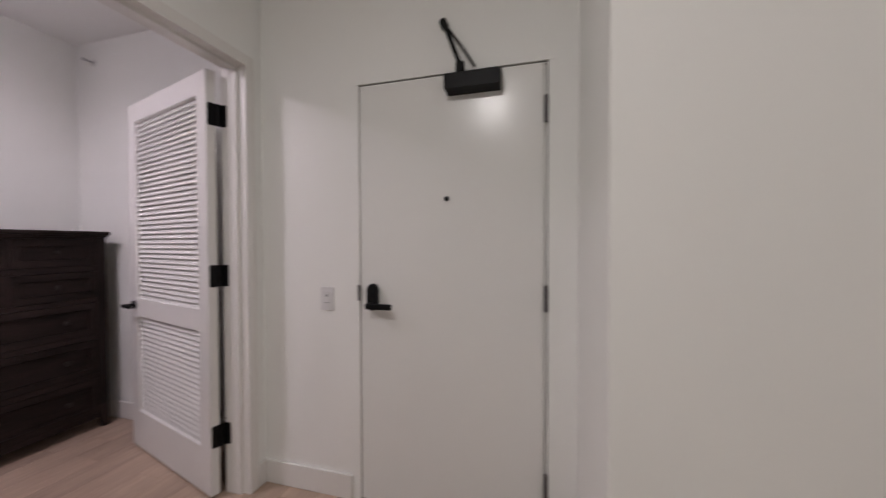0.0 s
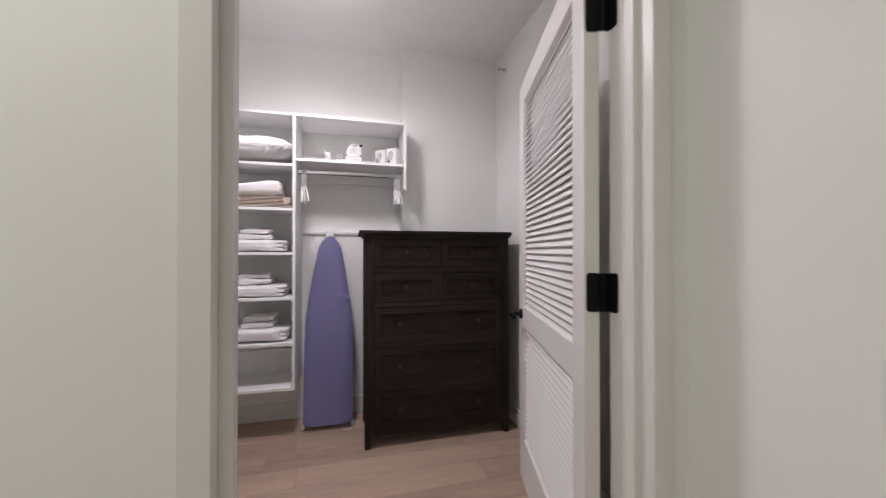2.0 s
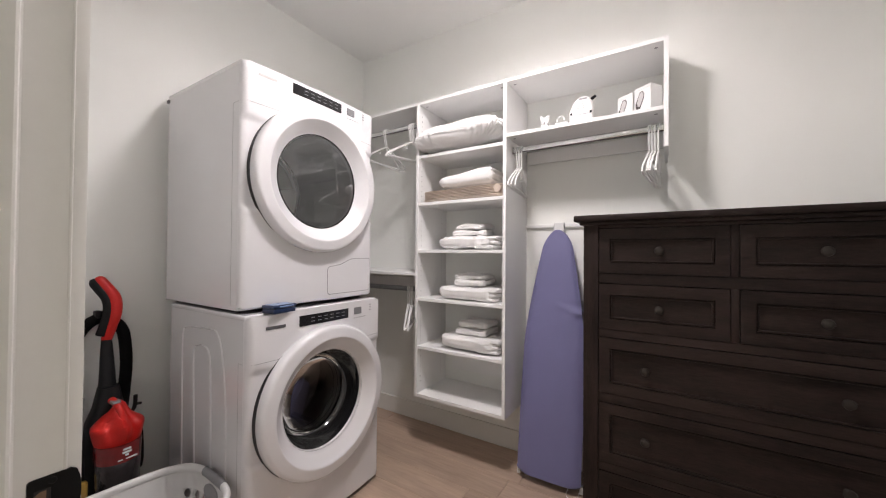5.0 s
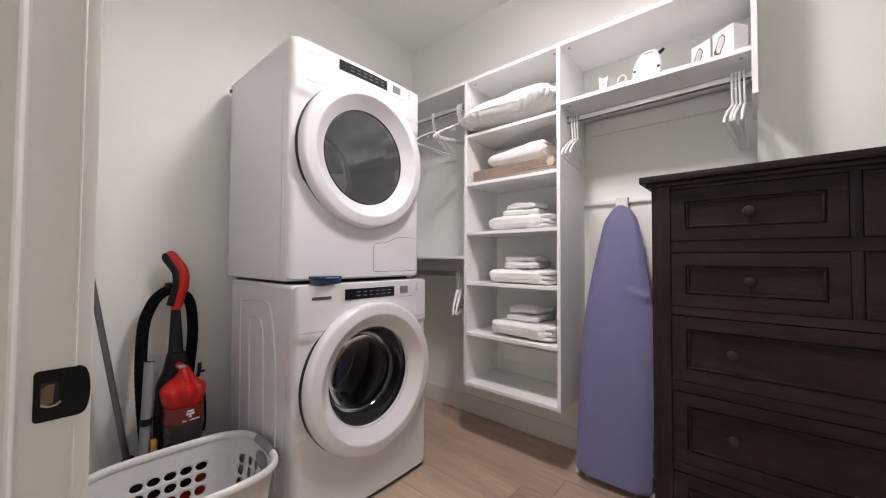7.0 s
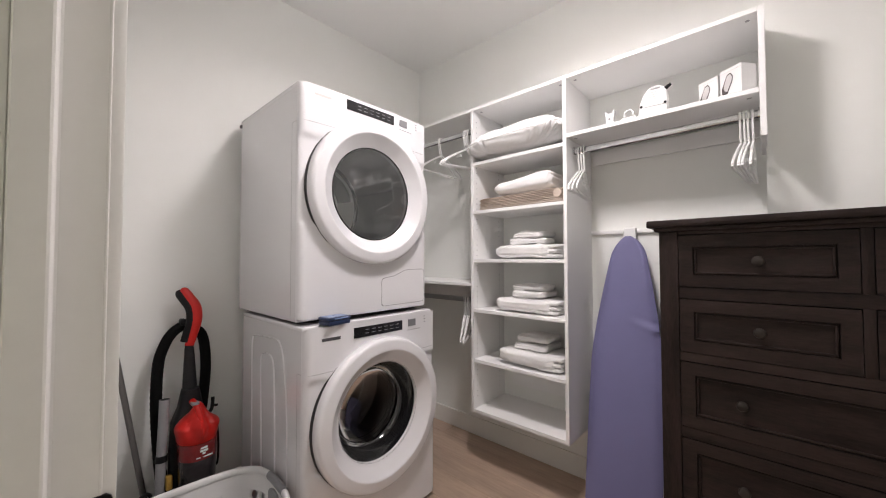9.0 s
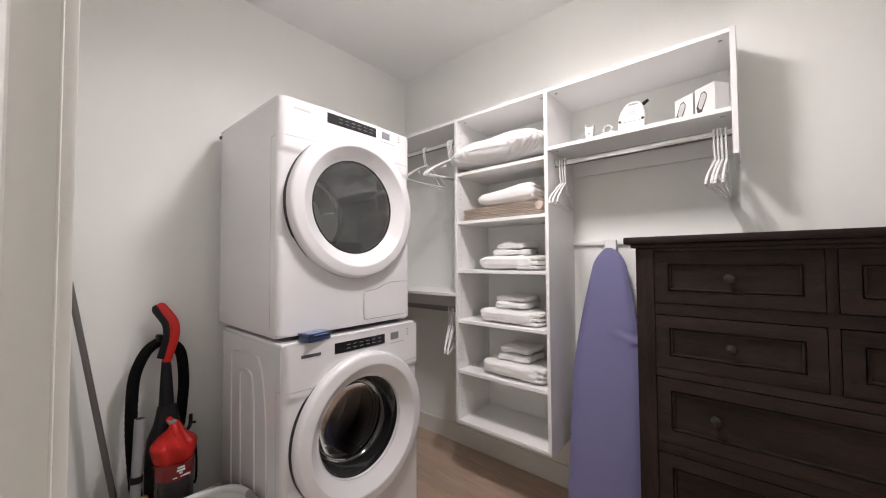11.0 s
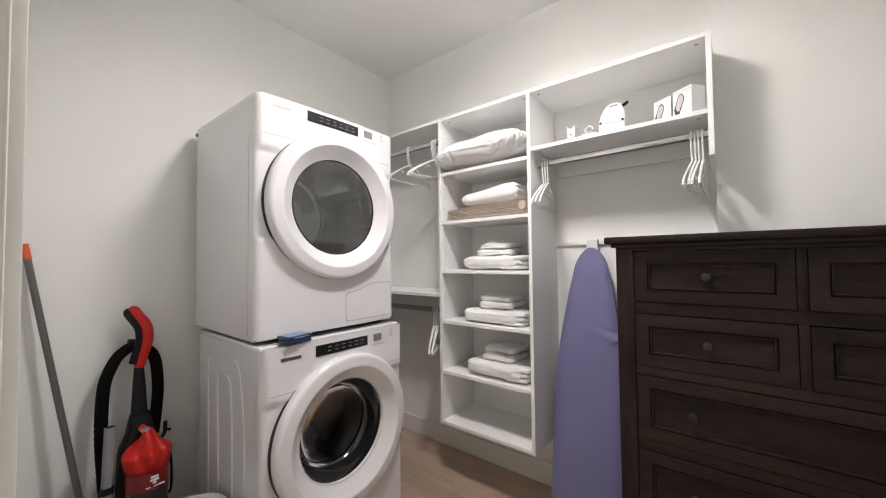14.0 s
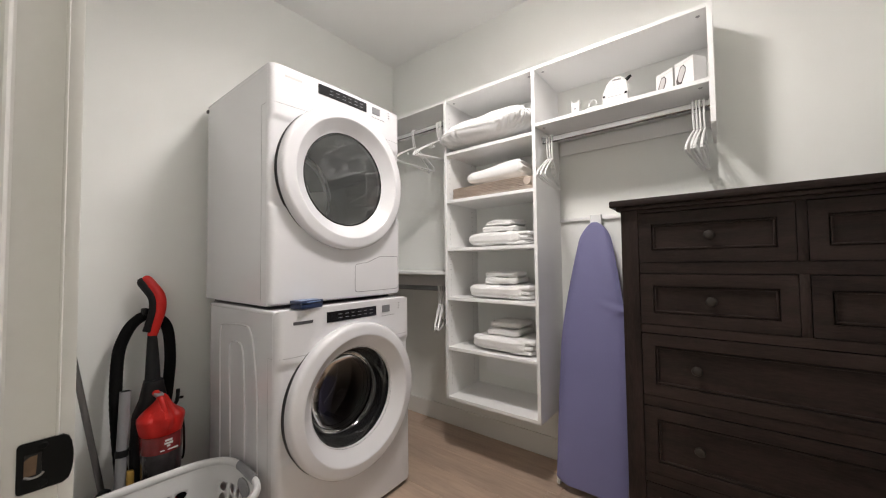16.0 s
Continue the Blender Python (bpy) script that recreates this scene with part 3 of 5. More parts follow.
def machine(name, m, label, z1, front, cz, ring_r, seam, dryer):
    """A front-loading machine 0.686 m wide; z 0 at its feet, y 0 at the middle of its front, depth to -y."""
    top = thing(name, m, label, "dryer" if dryer else "washing machine", group="stacked laundry machines")
    z0, back, deep = (0.013 if dryer else 0.022), (-0.040 if dryer else -0.050), -0.70
    # cabinet: bottom, sides, top, back
    t = 0.012
    bm = bmesh.new()
    box(bm, -W, -W + t, deep, back, z0, z1 - 0.006, bevel=0.004)
    box(bm, W - t, W, deep, back, z0, z1 - 0.006, bevel=0.004)
    box(bm, -W + t * 0.9, W - t * 0.9, deep, deep + t, z0, z1 - 0.008)
    box(bm, -W + t * 0.9, W - t * 0.9, deep + t, back, z0, z0 + t)
    part("cabinet", bm, ENAMEL, top)
    part("top_panel", made((-W - 0.001, W + 0.001, deep - 0.002, back + 0.004, z1 - 0.022, z1), bevel=0.007, seg=3), ENAMEL, top)
    if not dryer:
        # pressed rib on each side panel
        for s in (-1, 1):
            bm = bmesh.new()
            q = s * (W + 0.0004)
            tube(bm, smooth_line([(q, -0.555, 0.14), (q, -0.560, 0.45), (q, -0.566, 0.78), (q, -0.558, 0.868), (q, -0.520, 0.890), (q, -0.300, 0.905), (q, -0.240, 0.885), (q, -0.205, 0.80), (q, -0.175, 0.60), (q, -0.165, 0.14)], 6), 0.0055, 8, flat=0.4)
            tube(bm, smooth_line([(q, -0.430, 0.14), (q, -0.445, 0.50), (q, -0.456, 0.76), (q, -0.440, 0.812), (q, -0.400, 0.824), (q, -0.345, 0.822), (q, -0.318, 0.800), (q, -0.304, 0.735), (q, -0.292, 0.50), (q, -0.285, 0.14)], 6), 0.0060, 8, flat=0.5)
            part("side_rib", bm, ENAMEL, top)
    # front
    bm = bmesh.new()
    y_at = fascia(bm, z0 + (0.010 if dryer else 0.0), z1 - 0.004, cz, ring_r - 0.012, 0.0, back)
    front_part = part("front_panel", bm, ENAMEL, top)
    # a seam on each side of the door ring
    reach = math.sqrt(max(0.0, ring_r ** 2 - (seam - cz) ** 2))
    for s in (-1, 1):
        bm = bmesh.new()
        n = 10
        xs = [RX + s * (reach + (W - s * RX - reach) * k / n) for k in range(n + 1)]
        lo = [bm.verts.new((x, y_at(x, seam) + 0.0008, seam)) for x in xs]
        hi = [bm.verts.new((x, y_at(x, seam) + 0.0008, seam + 0.0018)) for x in xs]
        for k in range(n):
            bm.faces.new((lo[k], lo[k + 1], hi[k + 1], hi[k]))
        part("seam", bm, GREYP, front_part)
        q = s * (W + 0.0003)
        part("seam", made((q - 0.0008, q + 0.0004, -0.088, back - 0.004, seam - 0.001, seam + 0.0008), (q - 0.0008, q + 0.0004, -0.0885, -0.0870, z0 + 0.02, seam + 0.0008)), SEAM, front_part)
    # control strip, screen, keys
    zc = z1 - 0.048 if not dryer else z1 - 0.043
    def on_front(name2, xa, xb, za, zb, material, lift=0.002, parent=front_part, label2=""):
        b = bmesh.new()
        n2 = 8
        cols = []
        for k in range(n2 + 1):
            x = xa + (xb - xa) * k / n2
            cols.append([b.verts.new((x, y_at(x) + d, z)) for d, z in ((-0.004, za), (lift, za), (lift, zb), (-0.004, zb))])
        for p, q in zip(cols, cols[1:]):
            for j in range(3):
                b.faces.new((p[j], q[j], q[j + 1], p[j + 1]))
        b.faces.new(cols[0])
        b.faces.new(cols[-1][::-1])
        return part(name2, b, material, parent, label2)
    strip = on_front("control_strip", 0.156, -0.120, zc - 0.023, zc + 0.023, PANELG, 0.0025, label2="glossy black touch control strip")
    for k in range(6):
        for j in range(2):
            x = 0.098 - k * 0.035
            on_front("key_print", x, x - 0.019, zc + 0.007 - j * 0.016, zc + 0.0098 - j * 0.016, PRINT, 0.0032, strip)
    on_front("screen", -0.160, -0.212, zc - 0.014, zc + 0.020, SCREEN, 0.0025, label2="small grey display")
    for k in range(5):
        on_front("key_print", -0.158 - k * 0.019, -0.169 - k * 0.019, zc - 0.0335, zc - 0.0305, PRINT, 0.0012)
    for k in range(3):
        on_front("key_print", -0.275, -0.286, zc - 0.006 + k * 0.014, zc - 0.002 + k * 0.014, PRINT, 0.0012)
    if not dryer:
        # badge drawn as plain shapes
        on_front("badge", 0.304, 0.220, zc - 0.014, zc - 0.001, BADGE, 0.0015, label2="plain dark grey maker's badge")
    else:
        on_front("badge", 0.308, 0.232, zc - 0.005, zc + 0.004, PICTL, 0.0012, label2="plain pale grey maker's badge")
        # hatch of the condenser at the lower corner
        top_line = [(-0.046, 0.166), (-0.050, 0.176), (-0.060, 0.181), (-0.090, 0.185), (-0.130, 0.190), (-0.165, 0.205), (-0.200, 0.217), (-0.230, 0.220), (-0.335, 0.220), (-0.341, 0.217), (-0.344, 0.206)]
        tx, tz = [-a for a, b in top_line], [b for a, b in top_line]
        for grow, lift, material, name3, label3 in ((0.0020, 0.0006, BADGE, "hatch_gap", ""), (0.0, 0.0013, ENAMEL, "hatch", "white condenser hatch")):
            b = bmesh.new()
            cols = []
            for k in range(61):
                x = -0.046 + grow - (0.298 + 2 * grow) * k / 60
                hi = float(np.interp(-x, tx, tz)) + grow
                lo = 0.046 - grow + 0.010 * max(0.0, 1 - min(k, 60 - k) / 3) ** 2
                cols.append([b.verts.new((x, y_at(x, z) + d, z)) for d, z in ((-0.006, lo), (lift, lo), (lift, (lo + hi) / 2), (lift, hi), (-0.006, hi))])
            for p, q in zip(cols, cols[1:]):
                for m2 in range(4):
                    b.faces.new((p[m2], q[m2], q[m2 + 1], p[m2 + 1]))
            part(name3, b, material, front_part, label3)
    if dryer:
        part("rear_bracket", made((W - 0.004, W + 0.008, deep - 0.004, deep + 0.016, z1 - 0.040, z1 - 0.024), bevel=0.002), DULL, top, "small dark stacking bracket")
    # plinth and feet
    part("plinth", made((-W + 0.03, W - 0.03, deep + 0.03, -0.08, 0.0, z0 + 0.004)), DARKIN, top)
    # door: gasket, ring, pane
    R = ring_r
    out = pose(RX, 0, cz, -90)  # local z points to +y
    h, e = -0.012, 0.007
    part("door_gasket", lathe(bmesh.new(), [(R - 0.04, -0.036), (R + 0.0022, -0.036), (R + 0.0022, e - 0.0135), (R - 0.002, e - 0.0115), (R - 0.04, e - 0.0205)], out, 96, close=True), GASKET, top)
    wide = 0.005 if dryer else 0.010  # how far the glass reaches into the ring
    prof2 = [(R - 0.04, e - 0.021), (R - 0.004, e - 0.020), (R - 0.001, e - 0.018), (R, e - 0.015), (R, e + 0.012), (R - 0.0015, e + 0.020), (R - 0.005, e + 0.0265), (R - 0.010, e + 0.0305), (R - 0.016, e + 0.0325), (R - 0.020, e + 0.0331),
             (R - 0.050, e + 0.0366), (R - 0.0545, e + 0.0370), (R - 0.0575, e + 0.0362), (R - 0.0605, e + 0.0340), (R - 0.064, e + 0.0310), (R - 0.110 + wide, h + 0.0150), (R - 0.116 + wide, h + 0.0105), (R - 0.121 + wide, h + 0.007), (R - 0.129 + wide, h + 0.004), (R - 0.129 + wide, h - 0.012)]
    door = part("door", lathe(bmesh.new(), prof2, out, 128, close=True), ENAMEL, top, "round white door ring")
    rg = R - 0.123 + wide
    if dryer:
        part("pane", lathe(bmesh.new(), [(0, h + 0.009), (rg * 0.5, h + 0.0084), (rg * 0.85, h + 0.0068), (rg, h + 0.005)], out, 96), HAZEG, door, "grey glass pane, its haze standing in for the lit drum")
        part("pane_rim", lathe(bmesh.new(), [(rg - 0.004, h + 0.002), (rg + 0.002, h + 0.002), (rg + 0.002, h + 0.008), (rg - 0.004, h + 0.0085)], out, 96, close=True), GASKET, door)
        inner = part("drum", lathe(bmesh.new(), [(rg + 0.012, -0.03), (rg + 0.012, -0.10), (rg + 0.05, -0.105), (rg + 0.056, -0.30), (rg + 0.05, -0.57), (0, -0.58)], out, 64), DRUMW, top, "pale grey dryer drum")
        part("drum_back", lathe(bmesh.new(), [(0, -0.526), (0.09, -0.526), (0.11, -0.532), (0.238, -0.534), (0.250, -0.540), (0.250, -0.550), (0, -0.550)], out, 64), DRUMG, inner)
        part("drum_seal", lathe(bmesh.new(), [(0.250, -0.536), (0.262, -0.532), (0.272, -0.536), (0.272, -0.552), (0.250, -0.552)], out, 64, close=True), GASKET, inner)
        sector = [(RX - r * math.cos(radians(a)), cz + r * math.sin(radians(a))) for r, turn in ((0.222, range(12, 109, 8)), (0.128, range(108, 11, -8))) for a in turn]
        grille = part("grille", prism(bmesh.new(), sector, -0.534, -0.5285, "y", bevel=0.002), DARKIN, inner, "dark perforated outlet grille")
        dot = mesh_of("grille_hole", lathe(bmesh.new(), [(0, 0.001), (0.003, 0.001), (0.0034, 0)], Matrix(), 8), PICTL)
        for i in range(7):
            r = 0.139 + 0.0122 * i
            for j in range(int(r * radians(88) / 0.0125)):
                a = radians(16 + 3 * (i % 2)) + j * 0.0125 / r
                part("grille_hole", dot, PICTL, grille, at=pose(RX - r * math.cos(a), -0.5284, cz + r * math.sin(a), -90))
    else:
        part("pane_rim", lathe(bmesh.new(), [(rg - 0.004, h + 0.000), (rg + 0.002, h + 0.000), (rg + 0.002, h + 0.005), (rg - 0.003, h + 0.0055)], out, 96, close=True), GASKET, door)
        part("bowl_wall", lathe(bmesh.new(), [(rg - 0.003, h - 0.001), (rg - 0.006, -0.021), (rg - 0.012, -0.046), (rg - 0.021, -0.074), (rg - 0.033, -0.100), (rg - 0.040, -0.108), (rg - 0.036, -0.130), (rg + 0.010, -0.130), (rg + 0.006, -0.020)], out, 96, close=True), BOWL, door, "glossy black inner rim")
        part("glass_bowl", lathe(bmesh.new(), [(rg - 0.039, -0.107), (rg - 0.046, -0.124), (rg - 0.060, -0.138), (rg * 0.55, -0.152), (rg * 0.3, -0.160), (0, -0.163)], out, 96), CLEARG, door, "deep clear glass bowl")
        part("bowl_lip", lathe(bmesh.new(), [(rg - 0.0385, -0.1070), (rg - 0.0400, -0.1055), (rg - 0.0420, -0.1075), (rg - 0.0405, -0.1095)], out, 96, close=True), BADGE, door)
        inner = part("drum", lathe(bmesh.new(), [(rg + 0.006, -0.131), (rg + 0.012, -0.150), (rg + 0.05, -0.156), (rg + 0.05, -0.40), (rg - 0.03, -0.44), (0.05, -0.43), (0, -0.43)], out, 64), DRUM, top, "stainless steel washer drum")
        part("drum_edge", lathe(bmesh.new(), [(rg - 0.036, -0.432), (rg - 0.030, -0.428), (rg - 0.024, -0.432), (rg - 0.030, -0.438)], out, 96, close=True), STEEL, inner, "pressed steel edge of the drum back")
        for k in range(3):
            a = radians(25 + 120 * k)
            b = bmesh.new()
            prism(b, [(-0.028, 0), (0.028, 0), (0.012, 0.055), (-0.012, 0.055)], -0.40, -0.158, "y", bevel=0.006)
            mm = Matrix.Translation((RX, 0, cz)) @ Matrix.Rotation(a, 4, "Y") @ Matrix.Translation((0, 0, -(rg + 0.049)))
            bmesh.ops.transform(b, matrix=mm, verts=b.verts)
            part("baffle", b, BAFFLE, inner, "pale grey drum paddle")
            b = bmesh.new()
            prism(b, [(-0.030, 0.03), (0.030, 0.03), (0.016, rg + 0.02), (-0.016, rg + 0.02)], -0.435, -0.405, "y", bevel=0.008)
            bmesh.ops.transform(b, matrix=Matrix.Translation((RX, 0, cz)) @ Matrix.Rotation(a + radians(60), 4, "Y"), verts=b.verts)
            part("back_rib", b, DRUM, inner)
        for r, y in ((rg - 0.054, -0.1320), (rg - 0.068, -0.1435)):
            part("bowl_ring", lathe(bmesh.new(), [(r, y), (r + 0.0014, y + 0.0010), (r + 0.0028, y + 0.0004), (r + 0.0014, y - 0.0012)], out, 96, close=True), CUP, door)
    return top


MX = -2.010
machine("washing_machine", pose(MX, -0.308, 0.0), "white front-loading washing machine with glass door standing on the floor", 0.985, 0, 0.556, 0.341, 0.795, False)
machine("dryer", pose(MX, -0.375, 0.985), "white front-loading dryer stacked on the washing machine", 1.028, 0, 0.590, 0.340, 0.859, True)
box_blue = thing("detergent_sheet_box", pose(-1.775, -0.335, 0.986, 0, 0, 8), "small dark blue pods box lying on the washing machine", "box")
part("body", made((-0.055, 0.055, -0.035, 0.035, 0.0, 0.020), bevel=0.004), BLUEBOX, box_blue)
lid = part("lid", made((-0.057, 0.057, -0.037, 0.037, 0.021, 0.034), bevel=0.004), BLUEBOX, box_blue)
part("label_bar", made((-0.046, 0.046, -0.028, 0.028, 0.0338, 0.0346)), BLUELID, lid, "pale blue printed label")
part("label_bar", made((-0.040, 0.030, 0.0365, 0.0378, 0.025, 0.030)), BLUELID, lid)


# ---- closet shelving ----
T = 0.019
SF = -2.705                     # front of the shelving
PL, PR, PE = -0.325, 0.287, 1.040  # outer faces of the uprights
TOP, BOT, UPPER = 2.199, 0.332, 1.896  # top edge, foot, and the long upper shelf
def board(name, parent, x0, x1, y0, y1, z0, z1):
    return part(name, made((x0, x1, y0, y1, z0, z1), bevel=0.0012, seg=1), LAMI, parent)

unit = thing("shelf_unit", pose(0, 0, 0), "white laminate closet organizer fixed to the wall", "shelving")
board("upright", unit, BACK, SF, PL, PL + T, BOT, TOP)
board("upright", unit, BACK, SF, PR - T, PR, BOT, TOP)
board("end_panel", unit, BACK, SF, PE - T, PE, 1.712, TOP)
SHELVES = (1.856, 1.557, 1.259, 0.955, 0.652, 0.352)
for z in SHELVES:
    board("shelf", unit, BACK + 0.001, SF - 0.002, PL + T, PR - T, z - T, z)
board("top_shelf", unit, BACK + 0.001, SF - 0.001, PL + T, PR - T, TOP - T, TOP - 0.001)
board("top_shelf", unit, BACK + 0.001, SF - 0.001, PR, PE - T, TOP - T, TOP - 0.001)
board("top_shelf", unit, BACK + 0.001, SF - 0.001, LEFT + 0.001, PL, TOP - T, TOP - 0.001)
board("shelf", unit, BACK + 0.001, SF - 0.002, PR, PE - T, UPPER - T, UPPER)
board("shelf", unit, BACK + 0.001, SF - 0.002, LEFT + 0.001, PL, 1.112 - T, 1.112)
# rails at the back
board("back_rail", unit, BACK + 0.005, BACK + 0.022, PR + 0.018, PE - T, 1.788, 1.863)
board("back_rail", unit, BACK + 0.001, BACK + 0.020, PL + T + 0.07, PR - T, 0.440, 0.535)
board("back_rail", unit, BACK + 0.001, BACK + 0.014, PL + T, PR - T, 1.900, 2.000)
board("back_rail", unit, BACK + 0.001, BACK + 0.014, PR, PE - T, 1.900, 2.000)
board("back_rail", unit, BACK + 0.001, BACK + 0.014, LEFT + 0.001, PL, 0.96, 1.06)
# shelf-pin holes and cams on the inner faces
hole = mesh_of("pin_hole", lathe(bmesh.new(), [(0, 0.0006), (0.0028, 0.0006), (0.0032, 0)], Matrix(), 8), GREYP)
for y, turn in ((PL + T, -90), (PR - T, 90)):
    for x in (SF - 0.037, BACK + 0.060):
        for k in range(54):
            z = 0.42 + 0.032 * k
            if any(z - 0.006 < s < z + T + 0.006 for s in SHELVES):
                continue
            part("pin_hole", hole, GREYP, unit, at=pose(x, y, z, turn))
cam_lock = mesh_of("cam_lock", lathe(bmesh.new(), [(0, 0.001), (0.007, 0.001), (0.008, 0)], Matrix(), 14), STEEL)
for y0, y1, z in ((PL + T, PR - T, TOP - T), (PR, PE - T, TOP - T), (PR, PE - T, UPPER - T), (PL + T, PR - T, 1.259 - T)):
    for y in (y0 + 0.03, y1 - 0.03):
        part("cam_lock", cam_lock, STEEL, unit, at=pose(SF - 0.05, y, z - 0.0005, 180))


def rod(y0, y1, x, z, material, label):
    r = thing("closet_rod", pose(x, 0, z), label, "rod")
    part("bar", prism(bmesh.new(), rounded(-0.0078, 0.0078, -0.0155, 0.0155, 0.0070, 5), y0 + 0.002, y1 - 0.002, "y"), material, r)
    # dark strip that draws the shadow line along the bar's underside
    part("slot_shade", made((-0.0052, 0.0052, y0 + 0.004, y1 - 0.004, -0.0162, -0.0150)), DULL, r, "dark line standing in for shade under the rod")
    for y, d in ((y0, 1), (y1, -1)):
        part("socket", prism(bmesh.new(), rounded(-0.018, 0.018, -0.022, 0.022, 0.012, 4), y, y + d * 0.006, "y"), CHROME, r)
    return r

rod(PR, PE - T, -2.80, 1.824, ALU, "satin metal closet rod under the upper shelf")
rod(LEFT, PL, -2.80, 2.095, ALU, "satin metal closet rod in the corner bay")
rod(LEFT, PL, -2.80, 0.998, STEEL, "steel closet rod under the lower corner shelf")

# wall rail on which the ironing board hangs
hang = thing("wall_rail", pose(0, 0, 0), "thin white wall rail with hooks behind the ironing board", "rail")
part("rail", made((BACK + 0.0005, BACK + 0.016, PR, 1.02, 1.396, 1.418), bevel=0.002), LAMI, hang)


# ---- the chest of drawers ----
def chest():
    d = thing("dresser", pose(0, 0, 0), "tall espresso-stained wooden chest of seven drawers", "dresser")
    x0, x1, y0, y1 = -2.885, -2.458, 0.737, 1.727
    part("top", prism(bmesh.new(), rounded(x0 - 0.005, -2.435, 0.701, 1.742, 0.004, 2), 1.372, 1.398, "z", bevel=0.005), WOOD, d)
    part("cornice", made((x0, -2.447, 0.722, 1.735, 1.358, 1.3725), bevel=0.004), WOOD, d)
    for y in (y0, y1 - 0.058):
        for x in (x0, x1 - 0.052):
            b = made((x, x + 0.052, y, y + 0.058, 0.165, 1.358), bevel=0.003)
            foot = made((x, x + 0.052, y, y + 0.058, 0.0, 0.1655), bevel=0.002)
            cx, cy = (x if x == x0 else x + 0.052), (y if y == y0 else y + 0.058)
            for v in foot.verts:
                k = 1 - v.co.z / 0.1655
                v.co.x += (cx - v.co.x) * 0.38 * k
                v.co.y += (cy - v.co.y) * 0.42 * k
            part("post", b, WOODV, d)
            part("foot", foot, WOODV, d)
    for y in (y0 + 0.008, y1 - 0.022):
        part("side_panel", made((x0 + 0.05, x1 - 0.05, y, y + 0.014, 0.13, 1.358), bevel=0.001), WOODV, d)
    part("back_panel", made((x0 + 0.004, x0 + 0.012, y0 + 0.058, y1 - 0.058, 0.13, 1.358)), WOOD, d)
    ya, yb = y0 + 0.058, y1 - 0.058
    ym = (ya + yb) / 2 + 0.002
    rows = ((1.161, 1.345, 2), (0.933, 1.121, 2), (0.674, 0.902, 1), (0.395, 0.638, 1), (0.112, 0.362, 1))
    fx = x1 - 0.006
    for a, b in ((1.345, 1.358), (1.121, 1.161), (0.902, 0.933), (0.638, 0.674), (0.362, 0.395), (0.075, 0.112)):
        part("rail", made((fx - 0.03, fx + 0.0005, ya, yb, a, b), bevel=0.001), WOOD, d)
    part("carcass", made((x0 + 0.02, fx - 0.03, ya - 0.02, yb + 0.02, 0.12, 1.355)), DARKIN, d)
    for a, b, n in rows:
        if n == 2:
            part("stile", made((fx - 0.03, fx + 0.0005, ym - 0.012, ym + 0.012, a, b), bevel=0.0015), WOODV, d)
        for k in range(n):
            u, w = ((ya, yb), (ya, ym - 0.012), (ym + 0.012, yb))[0 if n == 1 else k + 1]
            u, w, lo, hi = u + 0.0018, w - 0.0018, a + 0.0018, b - 0.0036
            m = 0.041
            bm = bmesh.new()
            for q in ((u, w, lo, lo + m), (u, w, hi - m, hi), (u, u + m, lo + m, hi - m), (w - m, w, lo + m, hi - m)):
                box(bm, fx - 0.025, fx + 0.002, q[0], q[1], q[2], q[3])
            bmesh.ops.remove_doubles(bm, verts=bm.verts, dist=0.0002)
            dr = part("drawer", bm, WOOD, d)
            part("panel", made((fx - 0.022, fx - 0.009, u + m, w - m, lo + m, hi - m)), WOOD, dr)
            bm = bmesh.new()
            e, g = 0.0065, 0.0035
            ua, ub, la, lb = u + m + g, w - m - g, lo + m + g, hi - m - g
            for q in ((ua, ub, la, la + e), (ua, ub, lb - e, lb), (ua, ua + e, la + e, lb - e), (ub - e, ub, la + e, lb - e)):
                box(bm, fx - 0.014, fx - 0.0015, *q, bevel=0.0022, seg=2)
            part("moulding", bm, WOOD, dr)
            for yk in ([(u + w) / 2] if n == 2 else [u + 0.165, w - 0.165]):
                zk = (lo + hi) / 2
                bm = lathe(bmesh.new(), [(0.0, 0.026), (0.009, 0.0256), (0.0145, 0.023), (0.0165, 0.018), (0.0140, 0.013), (0.0070, 0.009), (0.0060, 0.004), (0.009, 0.001), (0.010, 0)], pose(fx - 0.009, yk, zk, 0, 90), 24)
                part("knob", bm, KNOB, dr, "small dark bronze knob")
    return d

chest()


